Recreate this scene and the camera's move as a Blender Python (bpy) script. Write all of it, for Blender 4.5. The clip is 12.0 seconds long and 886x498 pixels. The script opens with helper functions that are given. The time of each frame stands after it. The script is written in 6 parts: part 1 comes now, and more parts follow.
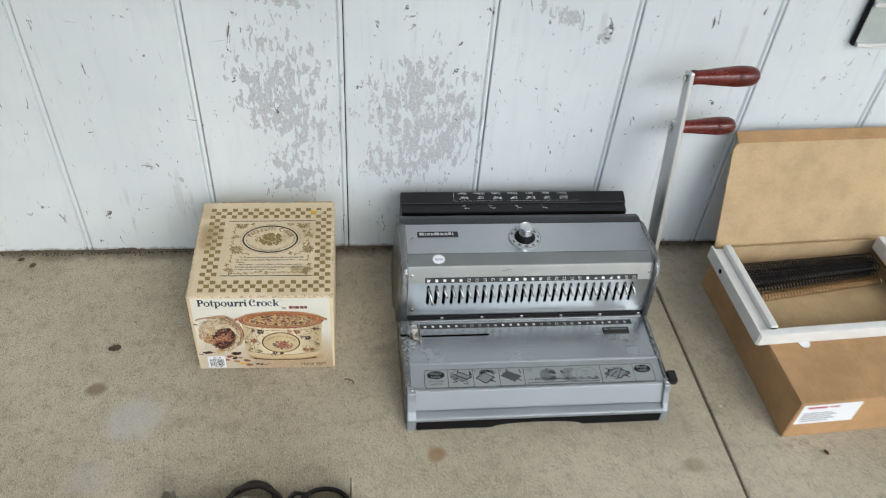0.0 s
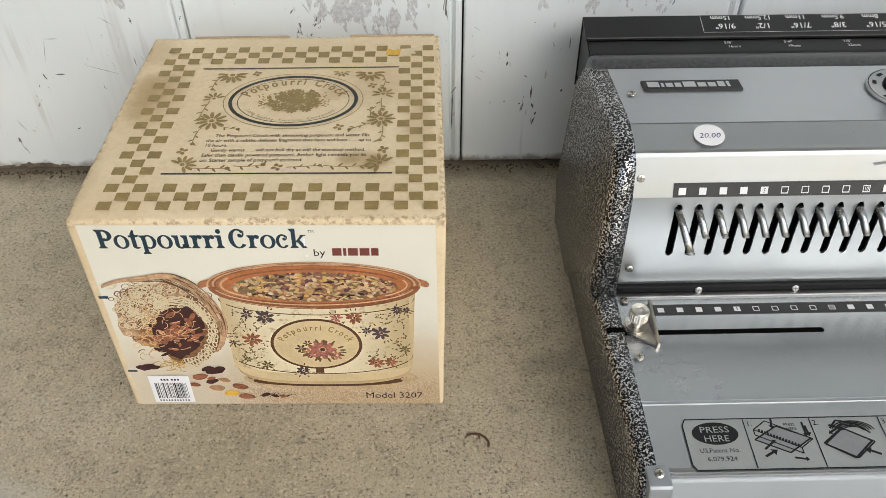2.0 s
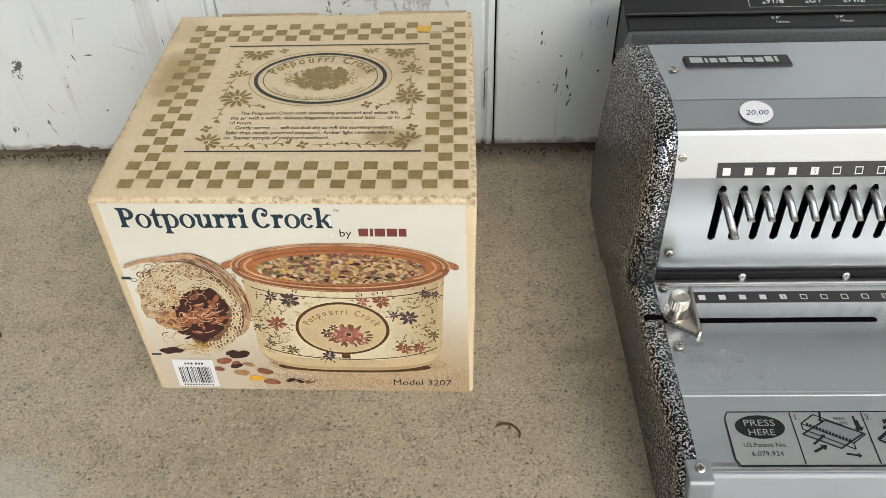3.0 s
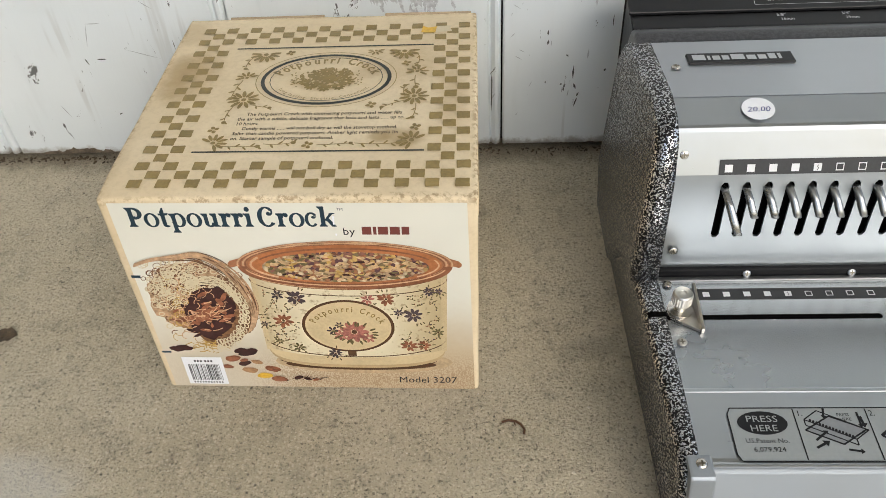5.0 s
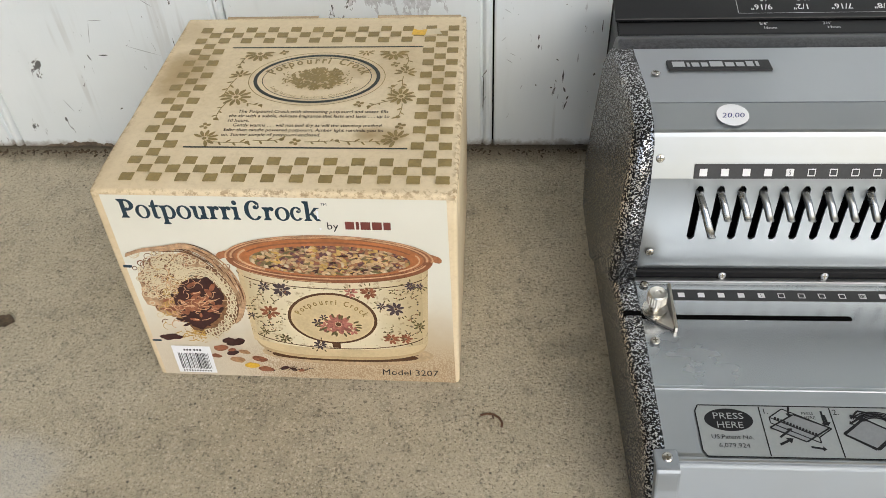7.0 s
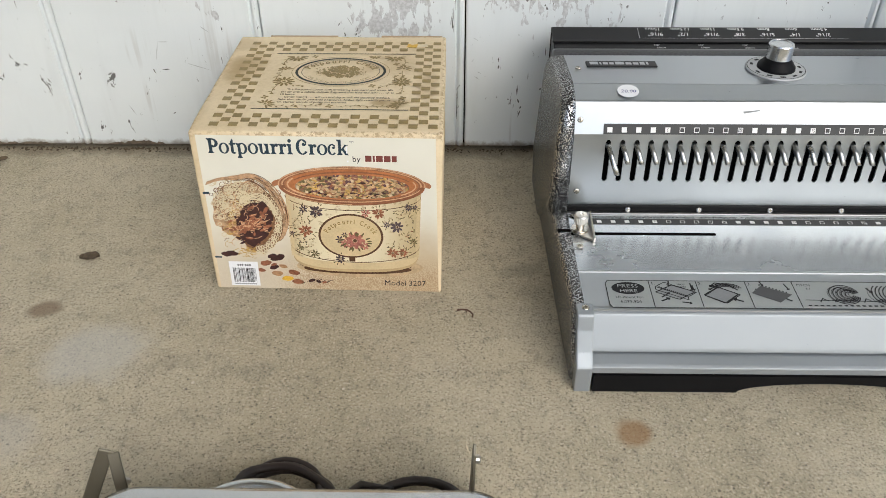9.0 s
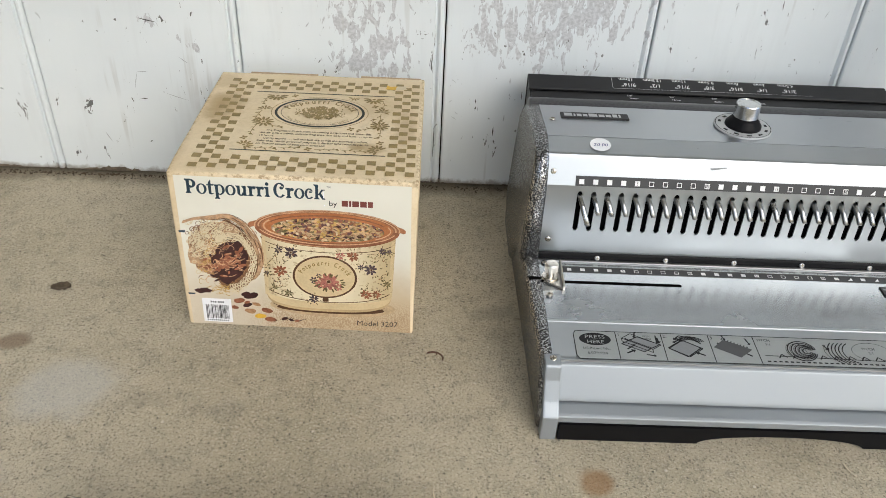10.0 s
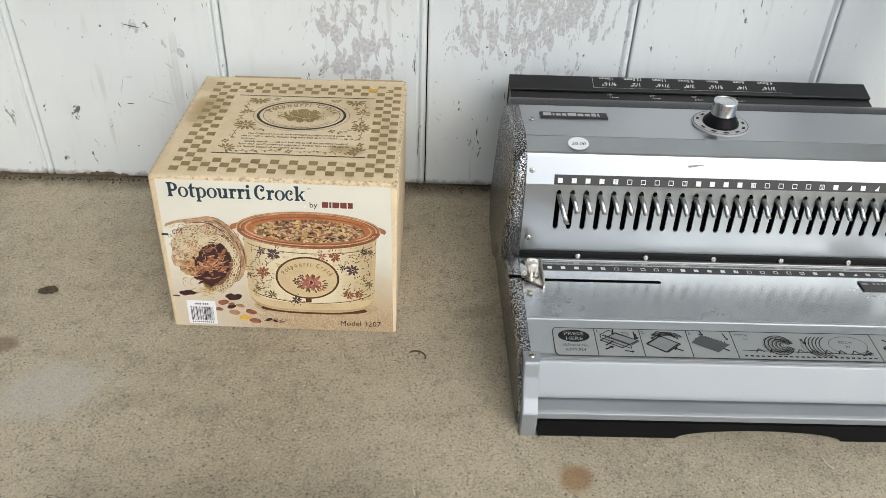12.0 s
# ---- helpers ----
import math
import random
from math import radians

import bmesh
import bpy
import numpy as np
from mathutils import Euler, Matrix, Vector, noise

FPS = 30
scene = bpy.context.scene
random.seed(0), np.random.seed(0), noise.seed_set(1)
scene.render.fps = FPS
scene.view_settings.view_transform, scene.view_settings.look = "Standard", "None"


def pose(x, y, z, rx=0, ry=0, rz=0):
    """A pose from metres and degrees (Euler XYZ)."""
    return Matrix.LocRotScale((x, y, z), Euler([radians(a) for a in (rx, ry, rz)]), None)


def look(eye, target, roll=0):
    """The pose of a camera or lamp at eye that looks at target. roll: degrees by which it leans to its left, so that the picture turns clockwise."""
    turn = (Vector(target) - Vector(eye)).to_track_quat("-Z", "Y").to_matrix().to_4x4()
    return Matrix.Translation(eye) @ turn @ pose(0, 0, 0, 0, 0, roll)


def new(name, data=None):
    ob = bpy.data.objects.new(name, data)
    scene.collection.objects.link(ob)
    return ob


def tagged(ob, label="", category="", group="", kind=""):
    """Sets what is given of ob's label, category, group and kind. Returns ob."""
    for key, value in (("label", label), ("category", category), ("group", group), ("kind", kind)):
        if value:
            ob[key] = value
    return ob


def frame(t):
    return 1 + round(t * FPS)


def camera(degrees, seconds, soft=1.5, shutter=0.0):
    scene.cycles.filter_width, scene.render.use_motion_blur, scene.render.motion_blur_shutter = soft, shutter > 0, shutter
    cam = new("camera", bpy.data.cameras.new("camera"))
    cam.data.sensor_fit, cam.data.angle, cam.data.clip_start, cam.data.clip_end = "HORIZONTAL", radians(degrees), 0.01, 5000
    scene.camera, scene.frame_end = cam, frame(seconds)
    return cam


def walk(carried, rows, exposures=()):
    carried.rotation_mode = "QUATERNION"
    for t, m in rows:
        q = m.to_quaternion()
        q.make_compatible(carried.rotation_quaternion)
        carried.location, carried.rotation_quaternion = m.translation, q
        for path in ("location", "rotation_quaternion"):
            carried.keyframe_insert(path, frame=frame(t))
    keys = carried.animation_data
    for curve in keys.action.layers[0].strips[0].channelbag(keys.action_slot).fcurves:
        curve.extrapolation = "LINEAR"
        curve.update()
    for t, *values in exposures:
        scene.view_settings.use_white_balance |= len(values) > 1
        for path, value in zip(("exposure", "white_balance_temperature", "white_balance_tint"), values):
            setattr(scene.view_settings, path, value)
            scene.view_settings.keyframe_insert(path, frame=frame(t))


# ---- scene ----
cam = camera(59.1, 12.0, soft=0.6, shutter=0.12)
PATH = [
    (0, (0.452, 0.544, 1.017), (0.668, 1.972, -0.366), 5.1),
    (0.3, (0.406, 0.713, 0.908), (0.583, 2.177, -0.443), 4.1),
    (0.5, (0.391, 0.834, 0.782), (0.562, 2.285, -0.584), 3.8),
    (0.7, (0.397, 0.909, 0.653), (0.521, 2.365, -0.713), 3.0),
    (1, (0.405, 0.97, 0.514), (0.484, 2.421, -0.861), 1.4),
    (1.5, (0.41, 0.995, 0.459), (0.458, 2.461, -0.901), -0.1),
    (2, (0.406, 1.002, 0.445), (0.435, 2.469, -0.914), -0.2),
    (2.5, (0.402, 1.009, 0.437), (0.402, 2.476, -0.922), -0.5),
    (3, (0.407, 1.011, 0.428), (0.354, 2.466, -0.944), -2.0),
    (5, (0.416, 1.006, 0.429), (0.316, 2.464, -0.937), -3.5),
    (5.5, (0.414, 1.005, 0.433), (0.314, 2.467, -0.928), -3.2),
    (6, (0.421, 1.002, 0.434), (0.308, 2.462, -0.929), -3.4),
    (6.5, (0.426, 0.997, 0.434), (0.317, 2.462, -0.923), -3.0),
    (7, (0.432, 0.994, 0.436), (0.315, 2.453, -0.926), -2.8),
    (7.2, (0.428, 0.985, 0.442), (0.307, 2.439, -0.925), -2.6),
    (8.8, (0.423, 0.784, 0.478), (0.366, 2.379, -0.727), -0.2),
    (9, (0.424, 0.759, 0.468), (0.396, 2.369, -0.719), -0.2),
    (9.1, (0.418, 0.758, 0.478), (0.408, 2.362, -0.717), 0.4),
    (9.5, (0.427, 0.744, 0.5), (0.463, 2.366, -0.669), 2.0),
    (10, (0.422, 0.767, 0.499), (0.466, 2.394, -0.663), 3.0),
    (10.5, (0.425, 0.77, 0.499), (0.476, 2.396, -0.664), 3.3),
    (11, (0.438, 0.773, 0.494), (0.489, 2.397, -0.673), 2.9),
    (11.5, (0.441, 0.767, 0.498), (0.481, 2.397, -0.661), 2.3),
    (12, (0.441, 0.76, 0.502), (0.48, 2.39, -0.656), 2.2),
]
EXPOSURES = [(0.0, 0.17, 5960, 5), (0.5, 0.12, 6080, 5), (1.1, 0.24, 6400, 7), (7.0, 0.23, 6330, 7), (9.0, 0.26, 6300, 7), (12.0, 0.26, 6280, 7)]
walk(cam, [(t, look(eye, target, roll)) for t, eye, target, roll in PATH], EXPOSURES)

# ---- world, sun, exposure ----
world = bpy.data.worlds.new("sky")
scene.world = world
world.use_nodes = True
wn, wl = world.node_tree.nodes, world.node_tree.links
sky = wn.new("ShaderNodeTexSky")
sky.sky_type, sky.sun_disc = "NISHITA", False
sky.sun_elevation, sky.sun_rotation = radians(42), radians(148)
sky.air_density, sky.dust_density, sky.ozone_density = 1.0, 2.6, 0.8
wn["Background"].inputs["Strength"].default_value = 0.19
wl.new(sky.outputs["Color"], wn["Background"].inputs["Color"])

sun = new("sun", bpy.data.lights.new("sun", "SUN"))
sun.data.energy, sun.data.angle, sun.data.color = 1.6, radians(46), (1.0, 0.97, 0.91)
sun.matrix_world = look((1.15, -1.85, 2.0), (0, 0, 0))


# ---- materials ----
class Nodes:
    """A short way to write node trees."""

    def __init__(self, name):
        self.m = bpy.data.materials.new(name)
        self.m.use_nodes = True
        self.n, self.l = self.m.node_tree.nodes, self.m.node_tree.links
        self.b = self.n["Principled BSDF"]
        self.pos = self.n.new("ShaderNodeNewGeometry").outputs["Position"]

    def put(self, socket, value):
        if hasattr(value, "is_output"):
            self.l.new(value, socket)
        else:
            socket.default_value = value

    def math(self, op, a, b=0.0, clamp=False):
        k = self.n.new("ShaderNodeMath")
        k.operation, k.use_clamp = op, clamp
        self.put(k.inputs[0], a), self.put(k.inputs[1], b)
        return k.outputs[0]

    def scaled(self, x, y, z, vec=None):
        k = self.n.new("ShaderNodeVectorMath")
        k.operation = "MULTIPLY"
        self.put(k.inputs[0], vec or self.pos)
        k.inputs[1].default_value = (x, y, z)
        return k.outputs[0]

    def noise(self, scale, detail=3.0, rough=0.55, vec=None, distort=0.0):
        k = self.n.new("ShaderNodeTexNoise")
        self.put(k.inputs["Vector"], vec or self.pos)
        k.inputs["Scale"].default_value, k.inputs["Detail"].default_value = scale, detail
        k.inputs["Roughness"].default_value, k.inputs["Distortion"].default_value = rough, distort
        return k.outputs["Fac"]

    def voronoi(self, scale, feature="F1", vec=None, rand=1.0):
        k = self.n.new("ShaderNodeTexVoronoi")
        k.feature = feature
        self.put(k.inputs["Vector"], vec or self.pos)
        k.inputs["Scale"].default_value, k.inputs["Randomness"].default_value = scale, rand
        return k.outputs["Distance"]

    def step(self, v, lo, hi, to0=0.0, to1=1.0):
        k = self.n.new("ShaderNodeMapRange")
        k.interpolation_type = "SMOOTHSTEP"
        for i, x in enumerate((v, lo, hi, to0, to1)):
            self.put(k.inputs[i], x)
        return k.outputs[0]

    def mix(self, f, a, b, blend="MIX"):
        k = self.n.new("ShaderNodeMix")
        k.data_type, k.blend_type = "RGBA", blend
        self.put(k.inputs[0], f)
        for sock, v in ((k.inputs[6], a), (k.inputs[7], b)):
            self.put(sock, (*v, 1.0) if isinstance(v, tuple) and len(v) == 3 else v)
        return k.outputs[2]

    def axes(self):
        k = self.n.new("ShaderNodeSeparateXYZ")
        self.l.new(self.pos, k.inputs[0])
        return k.outputs

    def blob(self, a, b, ca, cb, ra, rb, turn=0.0, wob=None, amount=0.5, soft=0.5):
        """1 inside an uneven ellipse in the plane of the axes a and b, 0 outside."""
        c, s = math.cos(radians(turn)), math.sin(radians(turn))
        da, db = self.math("SUBTRACT", a, ca), self.math("SUBTRACT", b, cb)
        p = self.math("ADD", self.math("MULTIPLY", da, c / ra), self.math("MULTIPLY", db, s / ra))
        q = self.math("ADD", self.math("MULTIPLY", da, -s / rb), self.math("MULTIPLY", db, c / rb))
        d = self.math("SQRT", self.math("ADD", self.math("MULTIPLY", p, p), self.math("MULTIPLY", q, q)))
        if wob is not None:
            d = self.math("ADD", d, self.math("MULTIPLY", self.math("SUBTRACT", wob, 0.5), amount * 2))
        return self.step(d, 1.0 - soft, 1.0 + soft * 0.3, 1.0, 0.0)

    def done(self, color=None, rough=None, metal=None, height=None, strength=0.3, dist=0.001):
        for key, v in (("Base Color", color), ("Roughness", rough), ("Metallic", metal)):
            if v is not None:
                self.put(self.b.inputs[key], (*v, 1.0) if isinstance(v, tuple) and len(v) == 3 else v)
        if height is not None:
            k = self.n.new("ShaderNodeBump")
            k.inputs["Strength"].default_value, k.inputs["Distance"].default_value = strength, dist
            self.l.new(height, k.inputs["Height"])
            self.l.new(k.outputs[0], self.b.inputs["Normal"])
        return self.m


def plain(name, col, rough=0.5, metal=0.0, var=0.12, big=12.0, fine=500.0, bump=0.08, dist=0.0005):
    """A surface of one colour with broad and fine unevenness."""
    k = Nodes(name)
    v = k.math("ADD", k.math("MULTIPLY", k.noise(big, 4), 0.6), k.math("MULTIPLY", k.noise(fine, 2), 0.4))
    f = k.step(v, 0.3, 0.7)
    dark, light = tuple(c * (1 - var) for c in col), tuple(min(1, c * (1 + var)) for c in col)
    return k.done(k.mix(f, dark, light), k.step(v, 0.25, 0.75, rough * 0.85, min(1, rough * 1.15)), metal, k.noise(fine, 3), bump, dist)


def concrete():
    k = Nodes("concrete")
    x, y, _ = k.axes()
    big, mid, grain = k.noise(5, 4), k.noise(38, 5, 0.65), k.noise(900, 3, 0.8)
    col = k.mix(k.step(big, 0.3, 0.7), (0.47, 0.412, 0.293), (0.6, 0.53, 0.395))
    col = k.mix(k.step(mid, 0.45, 0.75, 0, 0.38), col, (0.23, 0.2, 0.155))
    # cloudy trowel marks, paler and darker
    cloud = k.noise(95, 5, 0.7, k.scaled(1, 0.7, 1), 0.6)
    col = k.mix(k.step(cloud, 0.53, 0.7, 0, 0.45), col, (0.22, 0.19, 0.145))
    col = k.mix(k.step(cloud, 0.3, 0.45, 0.3, 0), col, (0.68, 0.61, 0.47))
    # sand in the face of the slab: single dark and light grains at two sizes
    patchy = k.step(k.noise(26, 3, 0.6), 0.4, 0.62, 0.25, 1.0)
    for size, much in ((640, 0.5), (340, 0.34)):
        n = k.n.new("ShaderNodeTexVoronoi")
        k.l.new(k.pos, n.inputs["Vector"])
        n.inputs["Scale"].default_value = size
        rnd = k.n.new("ShaderNodeSeparateColor")
        k.l.new(n.outputs["Color"], rnd.inputs[0])
        core = k.step(n.outputs["Distance"], 0.25, 0.6, much, 0.0)
        col = k.mix(k.math("MULTIPLY", core, k.step(rnd.outputs[0], 0.74, 0.9)), col, (0.78, 0.7, 0.55))
        col = k.mix(k.math("MULTIPLY", core, k.math("MULTIPLY", patchy, k.step(rnd.outputs[0], 0.1, 0.24, 1.0, 0.0))), col, (0.06, 0.05, 0.035))
    coarse = k.noise(450, 2, 0.6)
    col = k.mix(k.step(coarse, 0.33, 0.45, k.step(mid, 0.35, 0.65, 0.3, 0.6), 0.0), col, (0.12, 0.1, 0.075))
    col = k.mix(k.step(coarse, 0.56, 0.68, 0.0, 0.4), col, (0.7, 0.63, 0.5))
    hole = k.step(k.noise(400, 1, 0.5, None, 0.3), 0.655, 0.685)
    col = k.mix(k.math("MULTIPLY", hole, 0.55), col, (0.06, 0.05, 0.035))
    pits = k.math("MULTIPLY", k.step(k.voronoi(120), 0.06, 0.15, 1, 0), k.step(k.noise(22, 2), 0.46, 0.6))
    col = k.mix(k.math("MULTIPLY", pits, 0.8), col, (0.05, 0.045, 0.04))
    chips = k.math("MULTIPLY", k.step(k.voronoi(95), 0.03, 0.07, 1, 0), k.step(k.noise(17, 2), 0.5, 0.6))
    col = k.mix(chips, col, (0.78, 0.74, 0.66))
    w = k.noise(30, 4, 0.6)
    for ca, cb, ra, rb, tone, much in (
        (0.117, 1.24, 0.05, 0.042, (0.62, 0.61, 0.57), 0.5),
        (0.075, 1.145, 0.035, 0.03, (0.5, 0.49, 0.47), 0.35),
        (0.05, 1.297, 0.018, 0.013, (0.2, 0.13, 0.08), 0.7),
        (0.563, 1.158, 0.017, 0.016, (0.32, 0.17, 0.065), 0.7),
        (0.948, 1.121, 0.02, 0.015, (0.24, 0.17, 0.1), 0.45),
        (0.49, 1.36, 0.03, 0.012, (0.16, 0.14, 0.11), 0.3),
        (0.19, 1.23, 0.024, 0.012, (0.15, 0.12, 0.09), 0.2),
        (0.26, 1.22, 0.02, 0.014, (0.15, 0.14, 0.12), 0.22),
        (0.55, 1.335, 0.02, 0.02, (0.14, 0.12, 0.09), 0.3),
        (0.9, 1.2, 0.09, 0.07, (0.2, 0.17, 0.12), 0.2),
    ):
        col = k.mix(k.math("MULTIPLY", k.blob(x, y, ca, cb, ra, rb, 15, w, 0.5, 0.5), much), col, tone)
    # a dark brown, uneven line along the foot of the boards
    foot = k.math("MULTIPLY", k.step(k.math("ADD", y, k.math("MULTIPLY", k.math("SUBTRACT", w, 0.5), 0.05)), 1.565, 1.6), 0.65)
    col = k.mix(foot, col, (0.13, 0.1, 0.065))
    h = k.math("ADD", k.math("ADD", k.math("MULTIPLY", grain, 0.35), k.math("MULTIPLY", cloud, 0.8)), k.math("SUBTRACT", k.math("MULTIPLY", coarse, 1.1), k.math("MULTIPLY", hole, 0.5)))
    return k.done(col, k.step(grain, 0.3, 0.7, 0.75, 0.95), 0.0, h, 0.85, 0.0026)


def peeling_paint():
    k = Nodes("peeling_white_paint")
    x, _, z = k.axes()
    wob = k.noise(16, 4, 0.65)
    tall = k.scaled(1, 1, 0.36)
    flake = k.math("ADD", k.math("MULTIPLY", k.noise(115, 4, 0.65, tall, 0.5), 0.75), k.math("MULTIPLY", k.noise(30, 3, 0.6), 0.25))
    patch = None
    for ca, cb, ra, rb, t in ((0.345, 0.285, 0.075, 0.1, 12), (0.54, 0.33, 0.1, 0.125, -25), (0.54, 0.2, 0.11, 0.07, 0), (0.77, 0.47, 0.075, 0.022, -22), (0.34, 0.49, 0.08, 0.014, -8),
                              (0.36, 0.17, 0.09, 0.08, 0), (0.57, 0.28, 0.13, 0.2, 0), (0.34, 0.33, 0.12, 0.17, 0),  (0.113, 0.194, 0.024, 0.012, -30), (0.15, 0.17, 0.03, 0.008, -30), (0.57, 0.22, 0.13, 0.07, 0), (0.34, 0.2, 0.07, 0.06, 0), (0.83, 0.44, 0.02, 0.03, 0)):
        one = k.blob(x, z, ca, cb, ra, rb, t, wob, 0.55, 0.85)
        patch = one if patch is None else k.math("MAXIMUM", patch, one)
    cut = k.math("SUBTRACT", 0.7, k.math("MULTIPLY", patch, 0.238))
    bare = k.step(k.math("SUBTRACT", flake, cut), -0.006, 0.012)
    few = k.step(k.noise(46, 5, 0.72, k.scaled(1, 1, 0.5), 0.8), 0.655, 0.667)
    nick = k.step(k.noise(120, 5, 0.75, k.scaled(1, 1, 0.3), 1.2), 0.675, 0.687)
    paint = k.mix(k.step(k.noise(3.5, 4), 0.3, 0.7), (0.69, 0.73, 0.75), (0.77, 0.807, 0.82))
    paint = k.mix(k.step(k.noise(60, 3, 0.6, k.scaled(1, 1, 0.12)), 0.5, 0.75, 0, 0.25), paint, (0.6, 0.63, 0.64))
    grey = k.mix(k.step(k.noise(300, 3), 0.35, 0.65), (0.45, 0.46, 0.475), (0.6, 0.61, 0.63))
    col = k.mix(bare, paint, grey)
    col = k.mix(k.math("MAXIMUM", few, nick), col, (0.13, 0.13, 0.13))
    low = k.blob(x, z, 0.6, 0.0, 3.0, 0.011, 0, k.noise(70, 4, 0.7), 0.9, 0.6)
    col = k.mix(k.math("MULTIPLY", low, 0.75), col, (0.17, 0.13, 0.09))
    drip = k.math("MULTIPLY", k.step(k.noise(70, 3, 0.6, k.scaled(1, 1, 0.05)), 0.6, 0.68), k.step(k.noise(9, 3, 0.6), 0.46, 0.62))
    col = k.mix(k.math("MULTIPLY", drip, 0.4), col, (0.5, 0.5, 0.48))
    h = k.math("SUBTRACT", k.math("MULTIPLY", k.noise(190, 3, 0.6, k.scaled(1, 1, 0.2)), 0.35), k.math("ADD", bare, k.math("MAXIMUM", few, nick)))
    return k.done(col, k.step(bare, 0, 1, 0.45, 0.75), 0.0, h, 0.35, 0.0008)


def hammertone():
    k = Nodes("black_silver_hammertone")
    w = k.noise(860, 1.6, 0.5, None, 0.6)
    fleck = k.step(w, 0.53, 0.55)
    col = k.mix(fleck, (0.003, 0.003, 0.0035), (0.66, 0.67, 0.68))
    return k.done(col, k.step(fleck, 0, 1, 0.45, 0.24), k.math("MULTIPLY", fleck, 0.75), w, 0.3, 0.0006)


def kraft(name, col):
    k = Nodes(name)
    fib = k.noise(240, 4, 0.7, k.scaled(1, 0.3, 1))
    big = k.noise(14, 4, 0.6)
    c = k.mix(k.step(big, 0.3, 0.7), tuple(v * 0.86 for v in col), tuple(min(1, v * 1.1) for v in col))
    c = k.mix(k.step(fib, 0.4, 0.75, 0, 0.3), c, tuple(v * 0.62 for v in col))
    return k.done(c, 0.8, 0.0, fib, 0.15, 0.0005)


def old_card():
    """Aged cream card of the printed carton, with stains on its lid."""
    k = Nodes("aged_cream_card")
    x, y, z = k.axes()
    w, fib, big = k.noise(45, 4, 0.65), k.noise(320, 4, 0.7), k.noise(11, 4, 0.6)
    c = k.mix(k.step(big, 0.3, 0.7), (0.71, 0.575, 0.37), (0.79, 0.66, 0.455))
    c = k.mix(k.step(fib, 0.4, 0.75, 0, 0.2), c, (0.42, 0.31, 0.17))
    for ca, cb, ra, rb, much in ((0.225, 1.46, 0.02, 0.04, 0.45), (0.21, 1.52, 0.02, 0.02, 0.3), (0.37, 1.385, 0.016, 0.01, 0.55), (0.37, 1.47, 0.03, 0.03, 0.25), (0.2, 1.36, 0.012, 0.05, 0.3), (0.215, 1.465, 0.014, 0.03, 0.5), (0.356, 1.386, 0.008, 0.008, 0.6), (0.34, 1.46, 0.012, 0.01, 0.3), (0.4, 1.425, 0.012, 0.04, 0.35)):
        c = k.mix(k.math("MULTIPLY", k.blob(x, y, ca, cb, ra, rb, 0, w, 0.6, 0.7), much), c, (0.36, 0.24, 0.1))
    # scuffed brown edges of the lid
    scuff = k.step(k.noise(230, 4, 0.75), 0.46, 0.62)
    for ax, at in ((y, 1.3315), (x, 0.2025), (x, 0.414), (y, 1.541)):
        near = k.math("MULTIPLY", k.step(k.math("ABSOLUTE", k.math("SUBTRACT", ax, at)), 0.0004, 0.0045, 1, 0), k.step(z, 0.155, 0.162))
        c = k.mix(k.math("MULTIPLY", near, k.math("MULTIPLY", scuff, 0.75)), c, (0.3, 0.19, 0.09))
    return k.done(c, 0.7, 0.0, fib, 0.12, 0.0004)


def picture_paper():
    """The carton's pasted front sheet: white above, a tan tabletop below."""
    k = Nodes("printed_front_sheet")
    x, _, z = k.axes()
    w, fine = k.noise(60, 4, 0.6), k.noise(900, 2)
    t = k.step(k.math("ADD", z, k.math("MULTIPLY", k.math("SUBTRACT", w, 0.5), 0.025)), 0.03, 0.1, 1, 0)
    c = k.mix(k.step(k.noise(9, 3), 0.3, 0.7), (0.7, 0.675, 0.58), (0.76, 0.735, 0.64))
    c = k.mix(k.math("MULTIPLY", t, k.step(x, 0.24, 0.33, 0.5, 0.85)), c, (0.51, 0.38, 0.225))
    weave = k.math("MULTIPLY", k.step(k.noise(1200, 2, 0.5, k.scaled(1, 1, 0.6)), 0.42, 0.58), k.step(z, 0.012, 0.045, 1, 0))
    c = k.mix(k.math("MULTIPLY", weave, k.step(x, 0.25, 0.3, 0.1, 0.7)), c, (0.33, 0.2, 0.1))
    return k.done(c, k.step(fine, 0.3, 0.7, 0.33, 0.42), 0.0, k.noise(120, 2), 0.03, 0.0004)


def speckled(name, colours, scale, rough=0.5):
    """A print of mixed small patches of colour."""
    k = Nodes(name)
    n = k.n.new("ShaderNodeTexVoronoi")
    k.l.new(k.pos, n.inputs["Vector"])
    n.inputs["Scale"].default_value = scale
    s = k.n.new("ShaderNodeSeparateColor")
    k.l.new(n.outputs["Color"], s.inputs[0])
    r = k.n.new("ShaderNodeValToRGB")
    r.color_ramp.interpolation = "CONSTANT"
    while len(r.color_ramp.elements) < len(colours):
        r.color_ramp.elements.new(0.5)
    for i, c in enumerate(colours):
        r.color_ramp.elements[i].position, r.color_ramp.elements[i].color = i / len(colours), (*c, 1)
    k.l.new(s.outputs[0], r.inputs[0])
    return k.done(k.mix(k.step(n.outputs["Distance"], 0.3, 0.8, 0, 0.5), r.outputs[0], (0.12, 0.07, 0.04)), rough)


